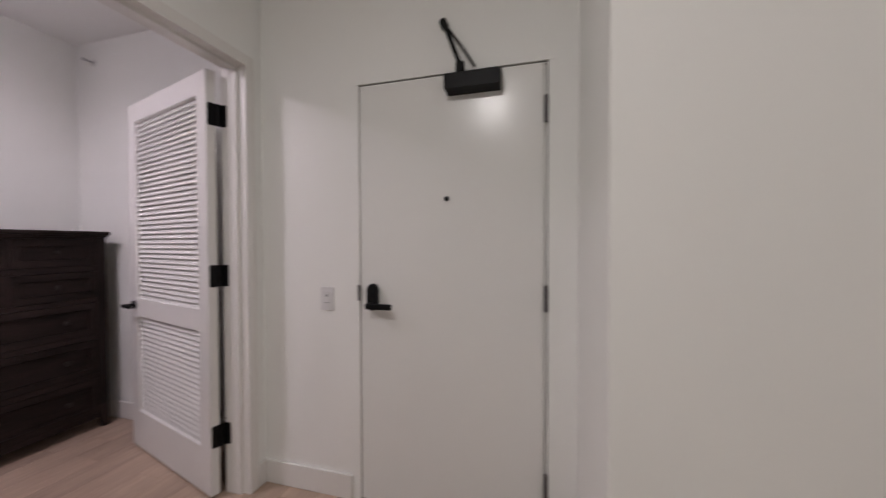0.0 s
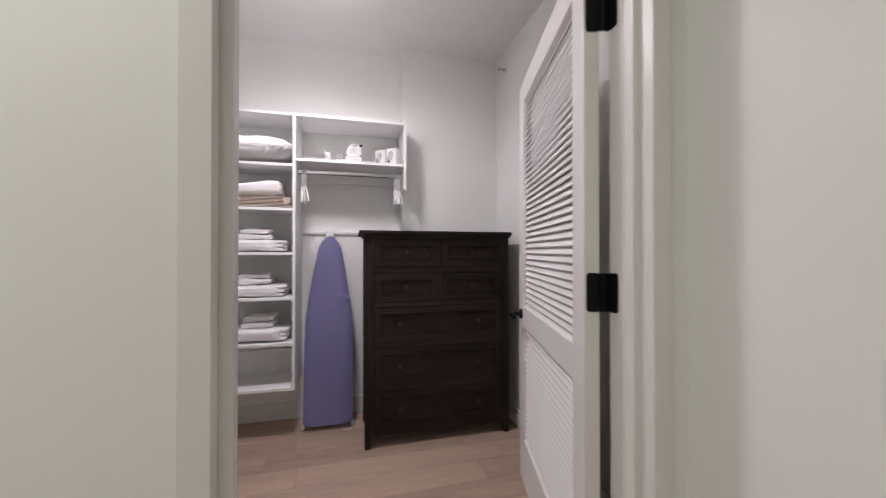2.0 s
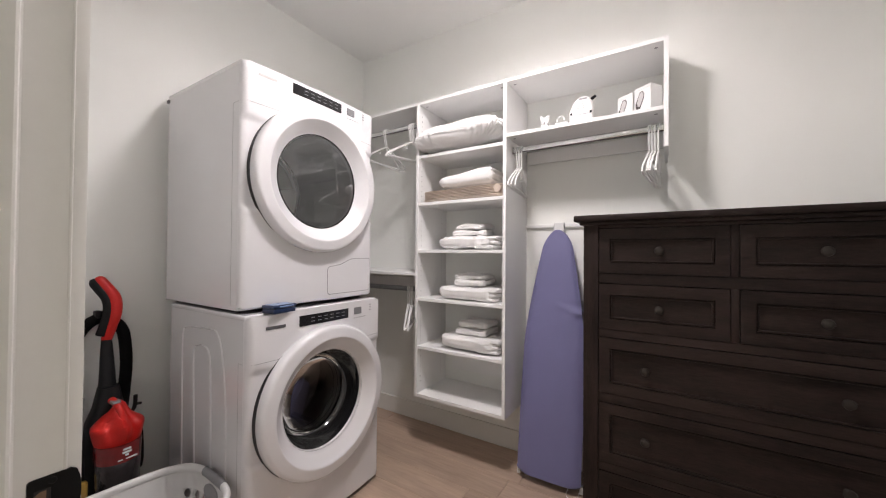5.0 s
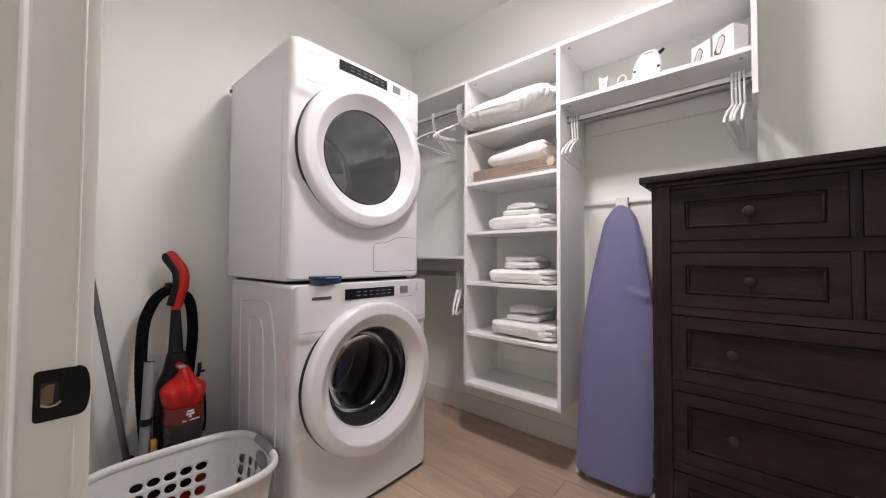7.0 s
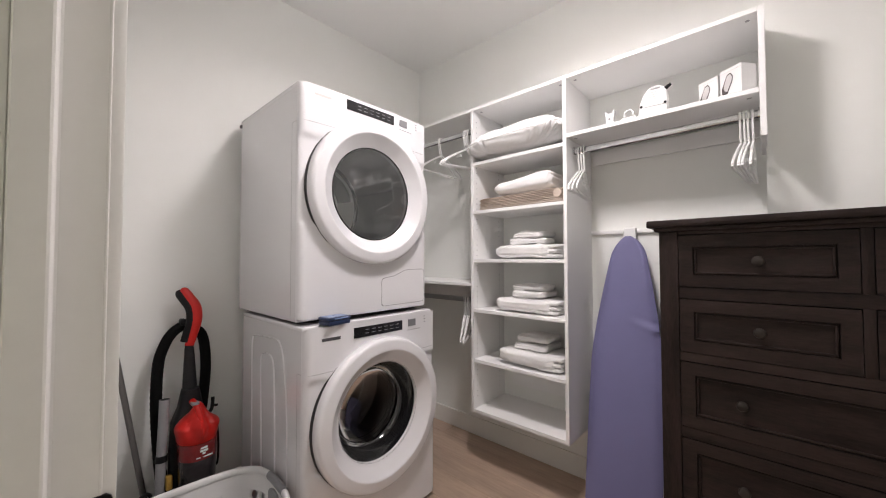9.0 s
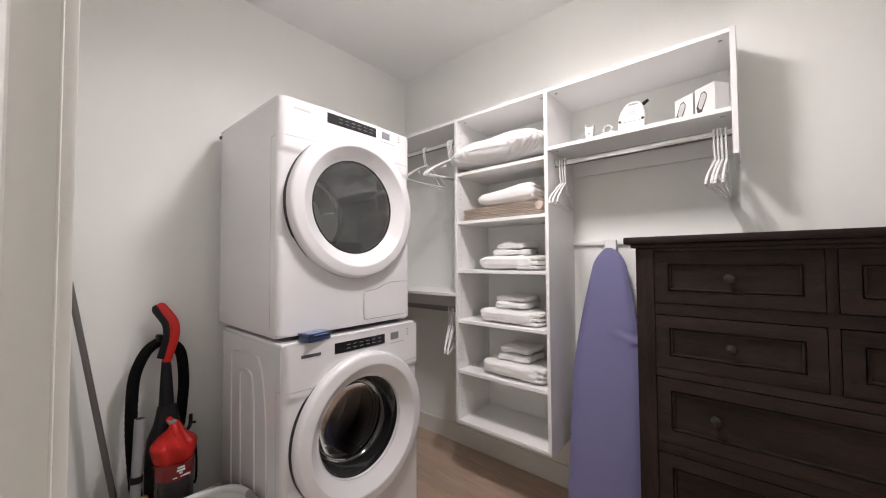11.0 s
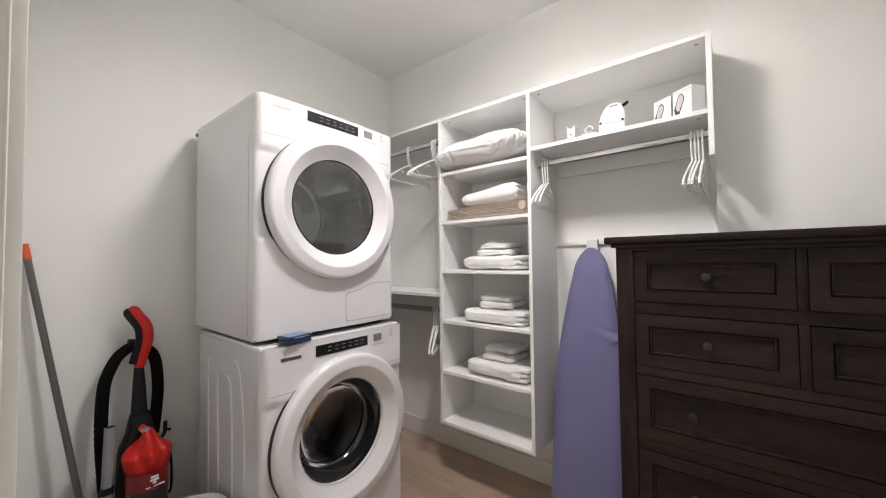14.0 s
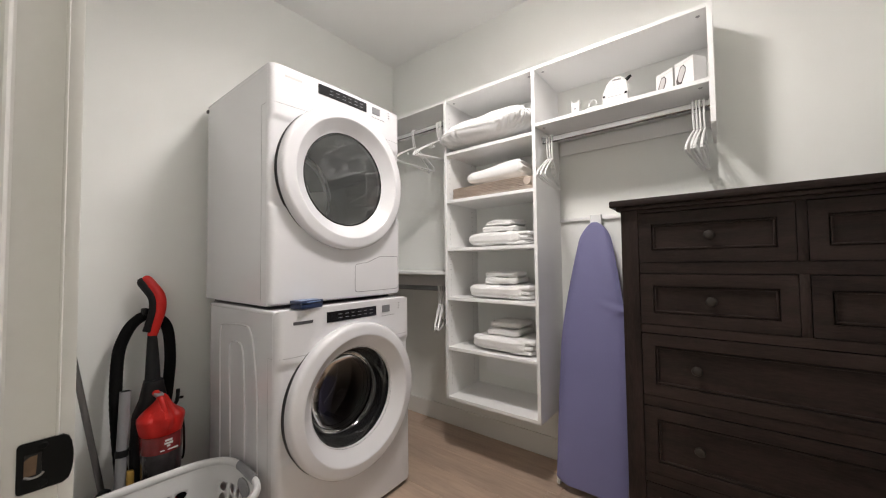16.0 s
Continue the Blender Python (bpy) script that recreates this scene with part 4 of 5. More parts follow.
# ---- the ironing board ----
def ironing_board():
    lean = pose(-2.80, 0.494, 0.035, 0, -8.6, 0)
    ib = thing("ironing_board", lean, "ironing board with lilac cotton cover hanging on the wall rail", "ironing board")
    L, hw = 1.355, 0.172
    half = []
    for k in range(110):
        z = L * k / 109
        if z < 0.035:
            w = hw - 0.035 + math.sqrt(max(0, 0.035 ** 2 - (0.035 - z) ** 2))
        elif z < 0.70:
            w = hw + 0.003 * math.sin(z * 5) - 0.004
        else:
            t = (z - 0.70) / (L - 0.70)
            w = (hw - 0.005) * (1 - 0.60 * t ** 1.3)
            if t > 0.84:
                w *= math.sqrt(max(0.0, 1 - ((t - 0.84) / 0.16) ** 2 * 0.93))
        half.append((w, z))
    bm = bmesh.new()
    n = 16
    rows = []
    for w, z in half:
        row = []
        for j in range(n + 1):
            s = -1 + 2 * j / n
            puck = 0.004 * noise.noise(Vector((s * 2, z * 4, 0.3))) + 0.012 * math.exp(-((z - 0.93 + 0.05 * s) / 0.014) ** 2) * max(0, s) - 0.006 * math.exp(-((z - 0.955 + 0.04 * s) / 0.012) ** 2) * max(0, s) + 0.005 * math.exp(-((z - 0.80 - 0.10 * s) / 0.02) ** 2) * max(0, s - 0.2)
            row.append(bm.verts.new((0.024 - 0.020 * abs(s) ** 8 + puck, s * w, z)))
        for j in range(n + 1):
            s = 1 - 2 * j / n
            row.append(bm.verts.new((-0.012, s * (w - 0.004), z)))
        rows.append(row)
    for a, b in zip(rows, rows[1:]):
        m = len(a)
        for j in range(m):
            bm.faces.new((a[j], a[(j + 1) % m], b[(j + 1) % m], b[j]))
    bm.faces.new(rows[0][::-1])
    bm.faces.new(rows[-1])
    part("cover", bm, LILAC, ib, "lilac cotton cover with a few creases")
    bm = bmesh.new()
    tube(bm, smooth_line([(-0.028, -0.13, 0.03), (-0.045, -0.13, 0.6), (-0.030, -0.05, 1.1)], 5), 0.010, 10)
    tube(bm, smooth_line([(-0.028, 0.15, 0.02), (-0.050, 0.15, 0.6), (-0.030, 0.05, 1.1)], 5), 0.010, 10)
    tube(bm, [(-0.03, -0.16, 0.012), (-0.03, 0.17, 0.012)], 0.010, 10)
    part("leg_frame", bm, GREYP, ib, "folded grey steel legs")
    for y in (-0.165, 0.168):
        part("foot_cap", made((-0.040, -0.008, y - 0.010, y + 0.010, -0.022, 0.016), bevel=0.005), PLASTW, ib, "white plastic foot cap")
    part("hook", prism(bmesh.new(), [(-0.036, 1.330), (0.036, 1.330), (0.026, 1.352), (0.030, 1.405), (-0.030, 1.405), (-0.026, 1.352)], -0.030, -0.004, "x", bevel=0.004), PLASTW, ib, "white plastic hanging hook")
    bm = tube(bmesh.new(), smooth_line([(0.0, 0.115, 0.012), (0.02, 0.10, -0.028), (0.05, 0.12, -0.031), (0.06, 0.155, -0.031), (0.02, 0.165, 0.0)], 6), 0.0012, 5)
    part("drawstring", bm, LINEN, ib, "loose white drawstring")

ironing_board()

# ---- lamps ----
def ceiling_lamp(x, y, power, col, r=0.14, h=0.10, band=0.16):
    la = thing("ceiling_light", pose(x, y, CEILZ), "unseen round flush white ceiling light, lit", "ceiling light", group="ceiling lights")
    part("base", lathe(bmesh.new(), [(0, 0.0), (r + 0.010, 0.0), (r + 0.010, -0.024), (r, -0.028), (0, -0.028)], Matrix(), 48), TRIM, la)
    part("diffuser", lathe(bmesh.new(), [(r * 0.93, -h * 0.95), (r * 0.5, -h), (0, -h)], Matrix(), 48), glow("lamp_glow", col, power), la)
    part("glass_band", lathe(bmesh.new(), [(r - 0.004, -0.0285), (r - 0.004, -h * 0.80), (r * 0.93, -h * 0.95)], Matrix(), 48), glow("band_glow", col, power * band), la, "softly lit frosted side band")
    return la

closet = thing("ceiling_light", pose(-1.99, 0.40, CEILZ), "semi-flush white drum ceiling light, lit", "ceiling light", group="ceiling lights")
part("canopy", lathe(bmesh.new(), [(0, 0.0), (0.062, 0.0), (0.060, -0.014), (0.040, -0.022), (0, -0.022)], Matrix(), 40), TRIM, closet)
part("stem", cyl(bmesh.new(), (0, 0, -0.020), (0, 0, -0.090), 0.011), TRIM, closet)
# uplight added to brighten the ceiling and lift the fill below
part("added_uplight", lathe(bmesh.new(), [(0.012, -0.090), (0.1385, -0.090)], Matrix(), 56), glow("uplight_glow", (1.0, 0.935, 0.905), CLOSET_LAMP * 0.46), closet, "uplight disc added on the unseen drum to brighten the ceiling")
# unseen shade; its rim hangs below the diffuser to darken the upper walls
part("shade", lathe(bmesh.new(), [(0.139, -0.086), (0.143, -0.087), (0.143, -0.216), (0.140, -0.218)], Matrix(), 56), glow("shade_glow", (1.0, 0.935, 0.905), CLOSET_LAMP * 0.035), closet, "unseen softly lit drum shade, added to keep light off the upper walls")
part("diffuser", lathe(bmesh.new(), [(0.1395, -0.1855), (0.09, -0.190), (0, -0.192)], Matrix(), 56), glow("lamp_glow", (1.0, 0.935, 0.905), CLOSET_LAMP), closet, "bright frosted diffuser")
ceiling_lamp(0.06, -0.62, HALL_LAMP, (0.985, 1.0, 0.855), r=0.08, band=0.22)
# added lamp out of view, brightening the closet's low parts through the doorway
ceiling_lamp(3.0, -0.55, FILL_LAMP, (0.99, 0.99, 0.855))

# sprinkler on the wall
sp = thing("sprinkler", pose(-2.72, RIGHT, 2.69), "small brass-grey wall sprinkler under the ceiling", "sprinkler")
part("escutcheon", lathe(bmesh.new(), [(0, 0.004), (0.020, 0.004), (0.026, 0.001), (0.027, 0)], pose(0, 0, 0, 90), 24), PLASTW, sp)
bm = cyl(bmesh.new(), (0, 0, 0), (0, -0.035, 0), 0.008, seg=12)
box(bm, -0.014, 0.014, -0.06, -0.058, -0.010, 0.010)
tube(bm, [(-0.008, -0.03, 0), (-0.012, -0.045, 0), (-0.004, -0.06, 0)], 0.002, 6)
tube(bm, [(0.008, -0.03, 0), (0.012, -0.045, 0), (0.004, -0.06, 0)], 0.002, 6)
part("head", bm, STEEL, sp)


# ---- things on the shelves ----
def pillow(m, sx, sy, sz, seed, label, wall=None):
    p = thing("pillow", m, label, "pillow", group="pillows")
    bm = cushion(sx, sy, sz, seed, e1=0.92, e2=0.34, rough=0.011, nu=200, nv=48, freq=7)
    for v in bm.verts:
        # gathers along the seam and a few broad creases
        a = math.atan2(v.co.y / sy, v.co.x / sx)
        near = math.exp(-((v.co.z - sz) / (0.55 * sz)) ** 2)
        g = noise.noise(Vector((a * 24, seed, v.co.z * 10))) * 0.013 * near + noise.noise(Vector((v.co.y * 7, v.co.x * 16, seed))) * 0.006
        low = max(0.0, 1 - v.co.z / sz)
        g += 0.0075 * noise.noise(Vector((a * 21, v.co.z * 9, seed + 9))) * math.exp(-((v.co.z - sz) / (0.40 * sz)) ** 2)
        g += 0.005 * noise.noise(Vector((v.co.x * 30 + 12 * v.co.y, v.co.y * 9, seed + 2)))
        g += 0.009 * noise.noise(Vector((a * 9 + v.co.y * 22, v.co.z * 6, seed + 4))) * min(1, 3 * low) * near
        v.co += Vector((v.co.x / sx, v.co.y / sy, (v.co.z - sz) / sz)) * g
        if wall is not None:
            w = m @ v.co
            if w.y < wall[0]:
                k = min(1, (wall[0] - w.y) / 0.05)
                w.x = max(w.x, wall[1] + 0.015 * k)
                v.co = m.inverted() @ w
    part("case", bm, LINEN, p)
    pts = []
    f = lambda w, e: math.copysign(abs(w) ** e, w)
    for k in range(97):
        a = 2 * math.pi * k / 96
        q = Vector(((sx + 0.006) * f(math.cos(a), 0.34), (sy + 0.006) * f(math.sin(a), 0.34), sz * 0.98 + 0.008 * math.sin(5 * a + seed)))
        if wall is not None:
            w = m @ q
            if w.y < wall[0]:
                w.x = max(w.x, wall[1] + 0.012)
                q = m.inverted() @ w
        pts.append(q)
    part("piping", tube(bmesh.new(), pts, 0.0028, 6, cap=False), LINEN, p)
    return p

pillow(pose(-2.828, -0.034, 1.8565, 3, -3, 0), 0.192, 0.300, 0.086, 3, "large plump white cotton pillow overhanging its shelf")


def folded(name, m, hx, hy, h, layers, seed, material, label, category, group, ends=True):
    """A folded cloth: smooth fold to the front (+x), its layers showing at the +y end."""
    bm = cushion(hx, hy, h / 2, seed, e1=0.50, e2=0.26, rough=0.008, nu=120, nv=48, freq=13)
    for v in bm.verts:
        v.co.z += (0.005 * noise.noise(Vector((v.co.y * 11, v.co.x * 5, seed))) + 0.002 * noise.noise(v.co * 60)) * (v.co.z / h)
        v.co.x += 0.0025 * noise.noise(v.co * 45 + Vector((0, 0, seed)))
        # creases between the layers along the front fold
        wave = 0.004 * noise.noise(Vector((v.co.y * 14, seed, 5)))
        crease = sum(math.exp(-((v.co.z - wave - h * j / layers) / 0.0032) ** 2) for j in range(1, layers))
        v.co.x -= (0.0028 if ends else 0.0036) * crease * max(0.0, v.co.x / hx)
    if ends:
        for k in range(layers):
            b2 = cushion(hx * 0.93, min(0.07, hy * 0.5), h / layers * 0.60, seed + k, e1=0.55, e2=0.3, rough=0.004, nu=40, nv=10, freq=12)
            bmesh.ops.translate(b2, verts=b2.verts, vec=(-0.004, hy - min(0.07, hy * 0.5) + 0.026 + 0.006 * ((k * 7 + seed) % 3), k * h / layers * 0.97))
            tmp = bpy.data.meshes.new("t")
            b2.to_mesh(tmp)
            b2.free()
            bm.from_mesh(tmp)
            bpy.data.meshes.remove(tmp)
    return solid(name, bm, material, label, category, group=group, m=m)

bm = cushion(0.140, 0.190, 0.058, 8, e1=0.62, e2=0.26, rough=0.007, nu=110, nv=30, freq=9)
for v in bm.verts:
    s = v.co.y / 0.19
    v.co.z *= 0.84 + 0.20 * s + 0.05 * noise.noise(Vector((v.co.y * 14, v.co.x * 6, 2)))
    v.co.z += 0.005 * noise.noise(Vector((v.co.y * 34, v.co.x * 12, 7))) * (v.co.z / 0.1)
    v.co.x += 0.004 * noise.noise(Vector((v.co.y * 26, v.co.z * 30, 3)))
    if s > 0.85:
        v.co.y -= 0.006 * (1 + math.sin(v.co.z * 190))
solid("folded_quilt", bm, LINEN, "folded white cotton quilt lying on the tan blanket", "quilt", m=pose(-2.862, 0.008, 1.6325, 0, -1, 2))
bl = thing("folded_blanket", pose(-2.865, -0.012, 1.5575), "folded tan ribbed knit blanket on a shelf", "blanket")
for k in range(8):
    # knit ribs lying close on one another; the pile thins towards one end
    bm = cushion(0.150 - 0.0015 * (k % 2), 0.277 - 0.002 * (k % 3), 0.0067, 20 + k, e1=0.75, e2=0.2, rough=0.003, nu=120, nv=14, freq=12)
    for v in bm.verts:
        v.co.z = (v.co.z + 0.0091 * k) * (0.955 + 0.22 * v.co.y + 0.03 * noise.noise(Vector((v.co.y * 9, v.co.x * 6, 2))) * k / 7)
    part("fold", bm, KNIT, bl)
part("tucked_end", tube(bmesh.new(), [(0.02, 0.235, 0.045), (0.12, 0.24, 0.050), (0.146, 0.24, 0.048)], [0.030, 0.028, 0.022], 12), KNIT, bl)

for z, y, h in ((1.259, 0.018, 0.076), (0.955, 0.020, 0.076), (0.652, 0.040, 0.088)):
    s = int(z * 10)
    folded("folded_bath_towel", pose(-2.862, y - 0.016, z + 0.0005), 0.135, 0.178, h, 3, s, TOWEL, "thick folded white bath towel on a shelf", "towel", "folded towels")
    folded("folded_hand_towel", pose(-2.868, y - 0.004, z + h + 0.0005, 0, 0, 2), 0.098, 0.104, 0.042, 2, s + 3, TOWEL, "folded white hand towel on a bath towel", "towel", "folded towels", ends=False)
    folded("folded_hand_towel", pose(-2.872, y, z + h + 0.0405, 0, 0, -3), 0.092, 0.096, 0.038, 2, s + 6, TOWEL, "folded white face towel topping the towel stack", "towel", "folded towels", ends=False)

RS = UPPER + 0.0005
steamer = thing("travel_iron", pose(-2.755, 0.667, RS, 0, 0, 4), "small white domed iron rest with a black plug", "iron")
side = [(0.052, 0.0), (0.0555, 0.044), (0.0565, 0.062), (0.052, 0.086), (0.043, 0.109), (0.029, 0.127), (0.012, 0.137)]
d = [(y + 0.11 * max(0, z - 0.05), z) for y, z in side + [(-y, z) for y, z in side[::-1]]]
part("shell", prism(bmesh.new(), d, -0.030, 0.0, "x", bevel=0.007, seg=3), PLASTW, steamer)
part("base", made((-0.045, 0.010, -0.055, 0.055, 0.0, 0.054), bevel=0.006), PLASTW, steamer)
part("slot_shade", prism(bmesh.new(), rounded(-0.012, 0.028, 0.119, 0.126, 0.003, 3), 0.0005, 0.0018, "x"), GREYP, steamer)
part("seam", made((0.0092, 0.0108, -0.050, 0.050, 0.0420, 0.0435)), GREYP, steamer)
for y in (-0.046, 0.046):
    part("screw", lathe(bmesh.new(), [(0, 0.0015), (0.0052, 0.001), (0.006, 0)], pose(0.0102, y, 0.049, 0, 90), 10), CHAR, steamer)
for k in range(4):
    part("print", made((0.0004, 0.0014, -0.022 + 0.004 * k, 0.018 - 0.002 * k, 0.076 + 0.010 * k, 0.078 + 0.010 * k)), PICTL, steamer)
part("plug", cyl(bmesh.new(), (-0.040, 0.030, 0.120), (-0.040, 0.064, 0.143), 0.010, 0.006, 14), CHAR, steamer, "black mains plug")

clip = thing("hanger_clip", pose(-2.724, 0.494, RS), "white plastic forked clip standing on the shelf", "clip", group="plastic clips")
u = [(-0.015, 0.0), (0.017, 0.0), (0.022, 0.058), (0.017, 0.063), (0.012, 0.050), (0.0, 0.045), (-0.012, 0.050), (-0.017, 0.063), (-0.022, 0.058)]
part("fork", prism(bmesh.new(), u, -0.012, 0.012, "x", bevel=0.002), PLASTW, clip)
part("eye", lathe(bmesh.new(), [(0, 0.001), (0.004, 0.001), (0.005, 0)], pose(0.0122, 0, 0.020, 0, 90), 10), GREYP, clip)
ring = thing("hook_loop", pose(-2.724, 0.574, RS), "white plastic loop hook lying on the shelf", "hook", group="plastic clips")
part("loop", tube(bmesh.new(), [(0.0, 0.018 * math.cos(radians(a)), 0.024 + 0.018 * math.sin(radians(a))) for a in range(-20, 215, 15)], 0.004, 8), PLASTW, ring)
part("foot", made((-0.012, 0.012, -0.028, 0.034, 0.0, 0.008), bevel=0.003), PLASTW, ring)
strap = thing("cable_loop", pose(-2.86, 0.42, RS), "coiled thin white cord on the shelf", "cord")
part("cord", tube(bmesh.new(), [(0.03 * math.cos(a * 0.5) * 1.2, 0.06 * math.sin(a * 0.5), 0.005 + 0.0006 * a) for a in range(0, 40)], 0.0035, 6), PLASTW, strap)

for x, y, h in ((-2.812, 0.859, 0.118), (-2.762, 0.936, 0.124)):
    c = thing("bulb_carton", pose(x, y, RS, 0, 0, -35), "white lamp carton with a dark printed picture on the shelf", "box", group="lamp cartons")
    w = 0.0855
    part("carton", made((-0.074, 0.0, -w / 2, w / 2, 0.0, h), bevel=0.001, seg=1), CARTON, c)
    part("lid_edge", made((-0.070, 0.0006, -w / 2 + 0.002, w / 2 - 0.002, h - 0.0135, h - 0.0125)), PICTL, c)
    part("picture", prism(bmesh.new(), [(-0.036, h * 0.38), (-0.033, h * 0.22), (-0.024, h * 0.14), (-0.013, h * 0.17), (0.008, h * 0.55), (0.010, h * 0.70), (0.000, h * 0.83), (-0.014, h * 0.80)], 0.0, 0.0008, "x"), PICT, c)
    part("picture", prism(bmesh.new(), [(-0.027, h * 0.40), (-0.022, h * 0.29), (-0.013, h * 0.26), (0.005, h * 0.56), (0.007, h * 0.69), (-0.001, h * 0.79), (-0.012, h * 0.76), (-0.022, h * 0.58)], 0.0009, 0.0014, "x"), PICTL, c)


# ---- hangers ----
def hanger_mesh():
    bm = bmesh.new()
    hook = [(-0.020 * math.cos(radians(a)), 0, 0.020 * math.sin(radians(a))) for a in range(-40, 181, 20)]
    tube(bm, smooth_line(hook + [(0.019, 0, -0.022), (0.013, 0, -0.060), (0.004, 0, -0.092), (0.0, 0, -0.108)], 3), 0.0036, 8)
    half = [(0.014, -0.112), (0.050, -0.128), (0.110, -0.160), (0.165, -0.192), (0.196, -0.214), (0.203, -0.227), (0.190, -0.236)]
    loop = [(0.0, 0, -0.106)] + [(x, 0, z) for x, z in half] + [(0.0, 0, -0.236)] + [(-x, 0, z) for x, z in half[::-1]] + [(0.0, 0, -0.106)]
    tube(bm, smooth_line(loop, 4), 0.0046, 8)
    for s in (-1, 1):
        tube(bm, smooth_line([(s * 0.085, 0, -0.146), (s * 0.080, 0, -0.166), (s * 0.068, 0, -0.166), (s * 0.066, 0, -0.152)], 3), 0.0026, 6)
    return mesh_of("hanger", bm, HANGW)

HANGER = hanger_mesh()
def hang_on(x, y, z, rz, rx=0.0):
    h = new("hanger", HANGER)
    h.matrix_basis = pose(x, y, z - 0.0020, rx, 0, rz)
    tagged(h, "white plastic clothes hanger on a closet rod", "hanger", "clothes hangers")

for y, rz in ((0.316, 7), (0.329, 8.5), (0.342, 11)):
    hang_on(-2.80, y, 1.824, rz)
for y, rz in ((0.962, -5), (0.974, -3.5), (0.986, -4), (0.999, -1.5)):
    hang_on(-2.80, y, 1.824, rz)
for y, rz in ((-0.405, -13), (-0.417, -15), (-0.429, -17), (-0.441, -14)):
    hang_on(-2.80, y, 2.095, rz)
for y, rz in ((-0.655, -2), (-0.672, 9)):
    hang_on(-2.80, y, 2.095, rz)
for y, rz in ((-0.412, 28), (-0.427, 31), (-0.442, 29), (-0.456, 32)):
    hang_on(-2.80, y, 0.998, rz)


# ---- upright vacuum cleaner ----
def vacuum():
    v = thing("vacuum_cleaner", pose(-1.408, -0.93, 0.0), "upright vacuum cleaner in red and black plastic against the wall", "vacuum cleaner")
    # viewer's right is -x
    bm = bmesh.new()
    prism(bm, [(-0.145, -0.11), (0.145, -0.11), (0.150, 0.10), (0.120, 0.155), (-0.120, 0.155), (-0.150, 0.10)], 0.012, 0.075, "z", bevel=0.012, seg=3)
    part("floor_head", bm, RED, v, "red floor nozzle")
    for s in (-1, 1):
        part("wheel", cyl(bmesh.new(), (s * 0.105, -0.085, 0.055), (s * 0.135, -0.085, 0.055), 0.055, seg=28), CHAR, v)
    bm = bmesh.new()
    secs = ((0.06, 0.072, 0.07), (0.20, 0.074, 0.070), (0.40, 0.076, 0.062), (0.52, 0.070, 0.055), (0.58, 0.048, 0.045), (0.66, 0.034, 0.032))
    rows = []
    for z, a, b in secs:
        rows.append([bm.verts.new((a * math.copysign(abs(math.cos(t)) ** 0.6, math.cos(t)), -0.045 + b * math.copysign(abs(math.sin(t)) ** 0.6, math.sin(t)), z)) for t in [2 * math.pi * k / 28 for k in range(28)]])
    for p, q in zip(rows, rows[1:]):
        for k in range(28):
            bm.faces.new((p[k], p[(k + 1) % 28], q[(k + 1) % 28], q[k]))
    bm.faces.new(rows[0][::-1])
    bm.faces.new(rows[-1])
    part("body", bm, CHAR, v)
    # dust cup with tinted upper half
    part("dust_cup", lathe(bmesh.new(), [(0, 0.215), (0.066, 0.215), (0.070, 0.225), (0.073, 0.385), (0, 0.385)], pose(-0.010, 0.045, 0), 40), CUP, v, "smoky clear dust cup")
    cup = part("upper_cup", lathe(bmesh.new(), [(0.0, 0.3855), (0.0735, 0.3855), (0.0755, 0.455), (0, 0.455)], pose(-0.010, 0.045, 0), 40), REDCUP, v, "dark red tinted cup")
    for w, z in ((0.026, 0.437), (0.030, 0.425), (0.012, 0.414)):
        part("mark", made((-0.018 - w / 2, -0.018 + w / 2, 0.1165, 0.1205, z - 0.004, z + 0.0045), bevel=0.001), PLASTW, cup, "plain white maker's mark")
    part("mark", made((-0.052, 0.010, 0.1120, 0.1185, 0.396, 0.401), bevel=0.0005), PLASTW, cup)
    bm = lathe(bmesh.new(), [(0.073, 0.4555), (0.076, 0.464), (0.081, 0.490), (0.085, 0.512), (0.084, 0.522), (0.078, 0.531), (0.060, 0.545), (0.044, 0.560), (0.033, 0.580), (0.024, 0.600), (0.017, 0.608), (0.0, 0.610)], pose(-0.010, 0.040, 0), 48)
    for q in bm.verts:
        # pinched shoulders and a raised spine with two hollows
        d = abs(q.co.x + 0.010 - 0.3 * max(0.0, q.co.z - 0.52))
        if q.co.z > 0.48:
            q.co.y += 0.022 * math.exp(-(d / 0.015) ** 2) - 0.019 * math.exp(-((d - 0.036) / 0.014) ** 2) * min(1, (q.co.z - 0.48) / 0.03)
    cap = part("cup_lid", bm, RED, v, "bright red cup lid with a carrying spine")
    part("lid_handle", tube(bmesh.new(), smooth_line([(-0.014, 0.104, 0.486), (-0.010, 0.099, 0.550), (0.0, 0.070, 0.604), (0.006, 0.020, 0.618)], 6), [0.010 + 0.0002 * k for k in range(19)], 12), RED, cap)
    part("button", prism(bmesh.new(), rounded(-0.011, 0.019, 0.036, 0.076, 0.008, 4), 0.614, 0.624, "z", bevel=0.003), GREYP, cap, "grey release button")
    # neck and grip
    neck = smooth_line([(0.005, -0.045, 0.56), (0.000, -0.060, 0.66), (-0.002, -0.080, 0.78), (-0.003, -0.095, 0.86)], 5)
    part("neck", tube(bmesh.new(), neck, [0.036 - 0.0013 * k for k in range(len(neck))], 18, flat=0.8), CHAR, v)
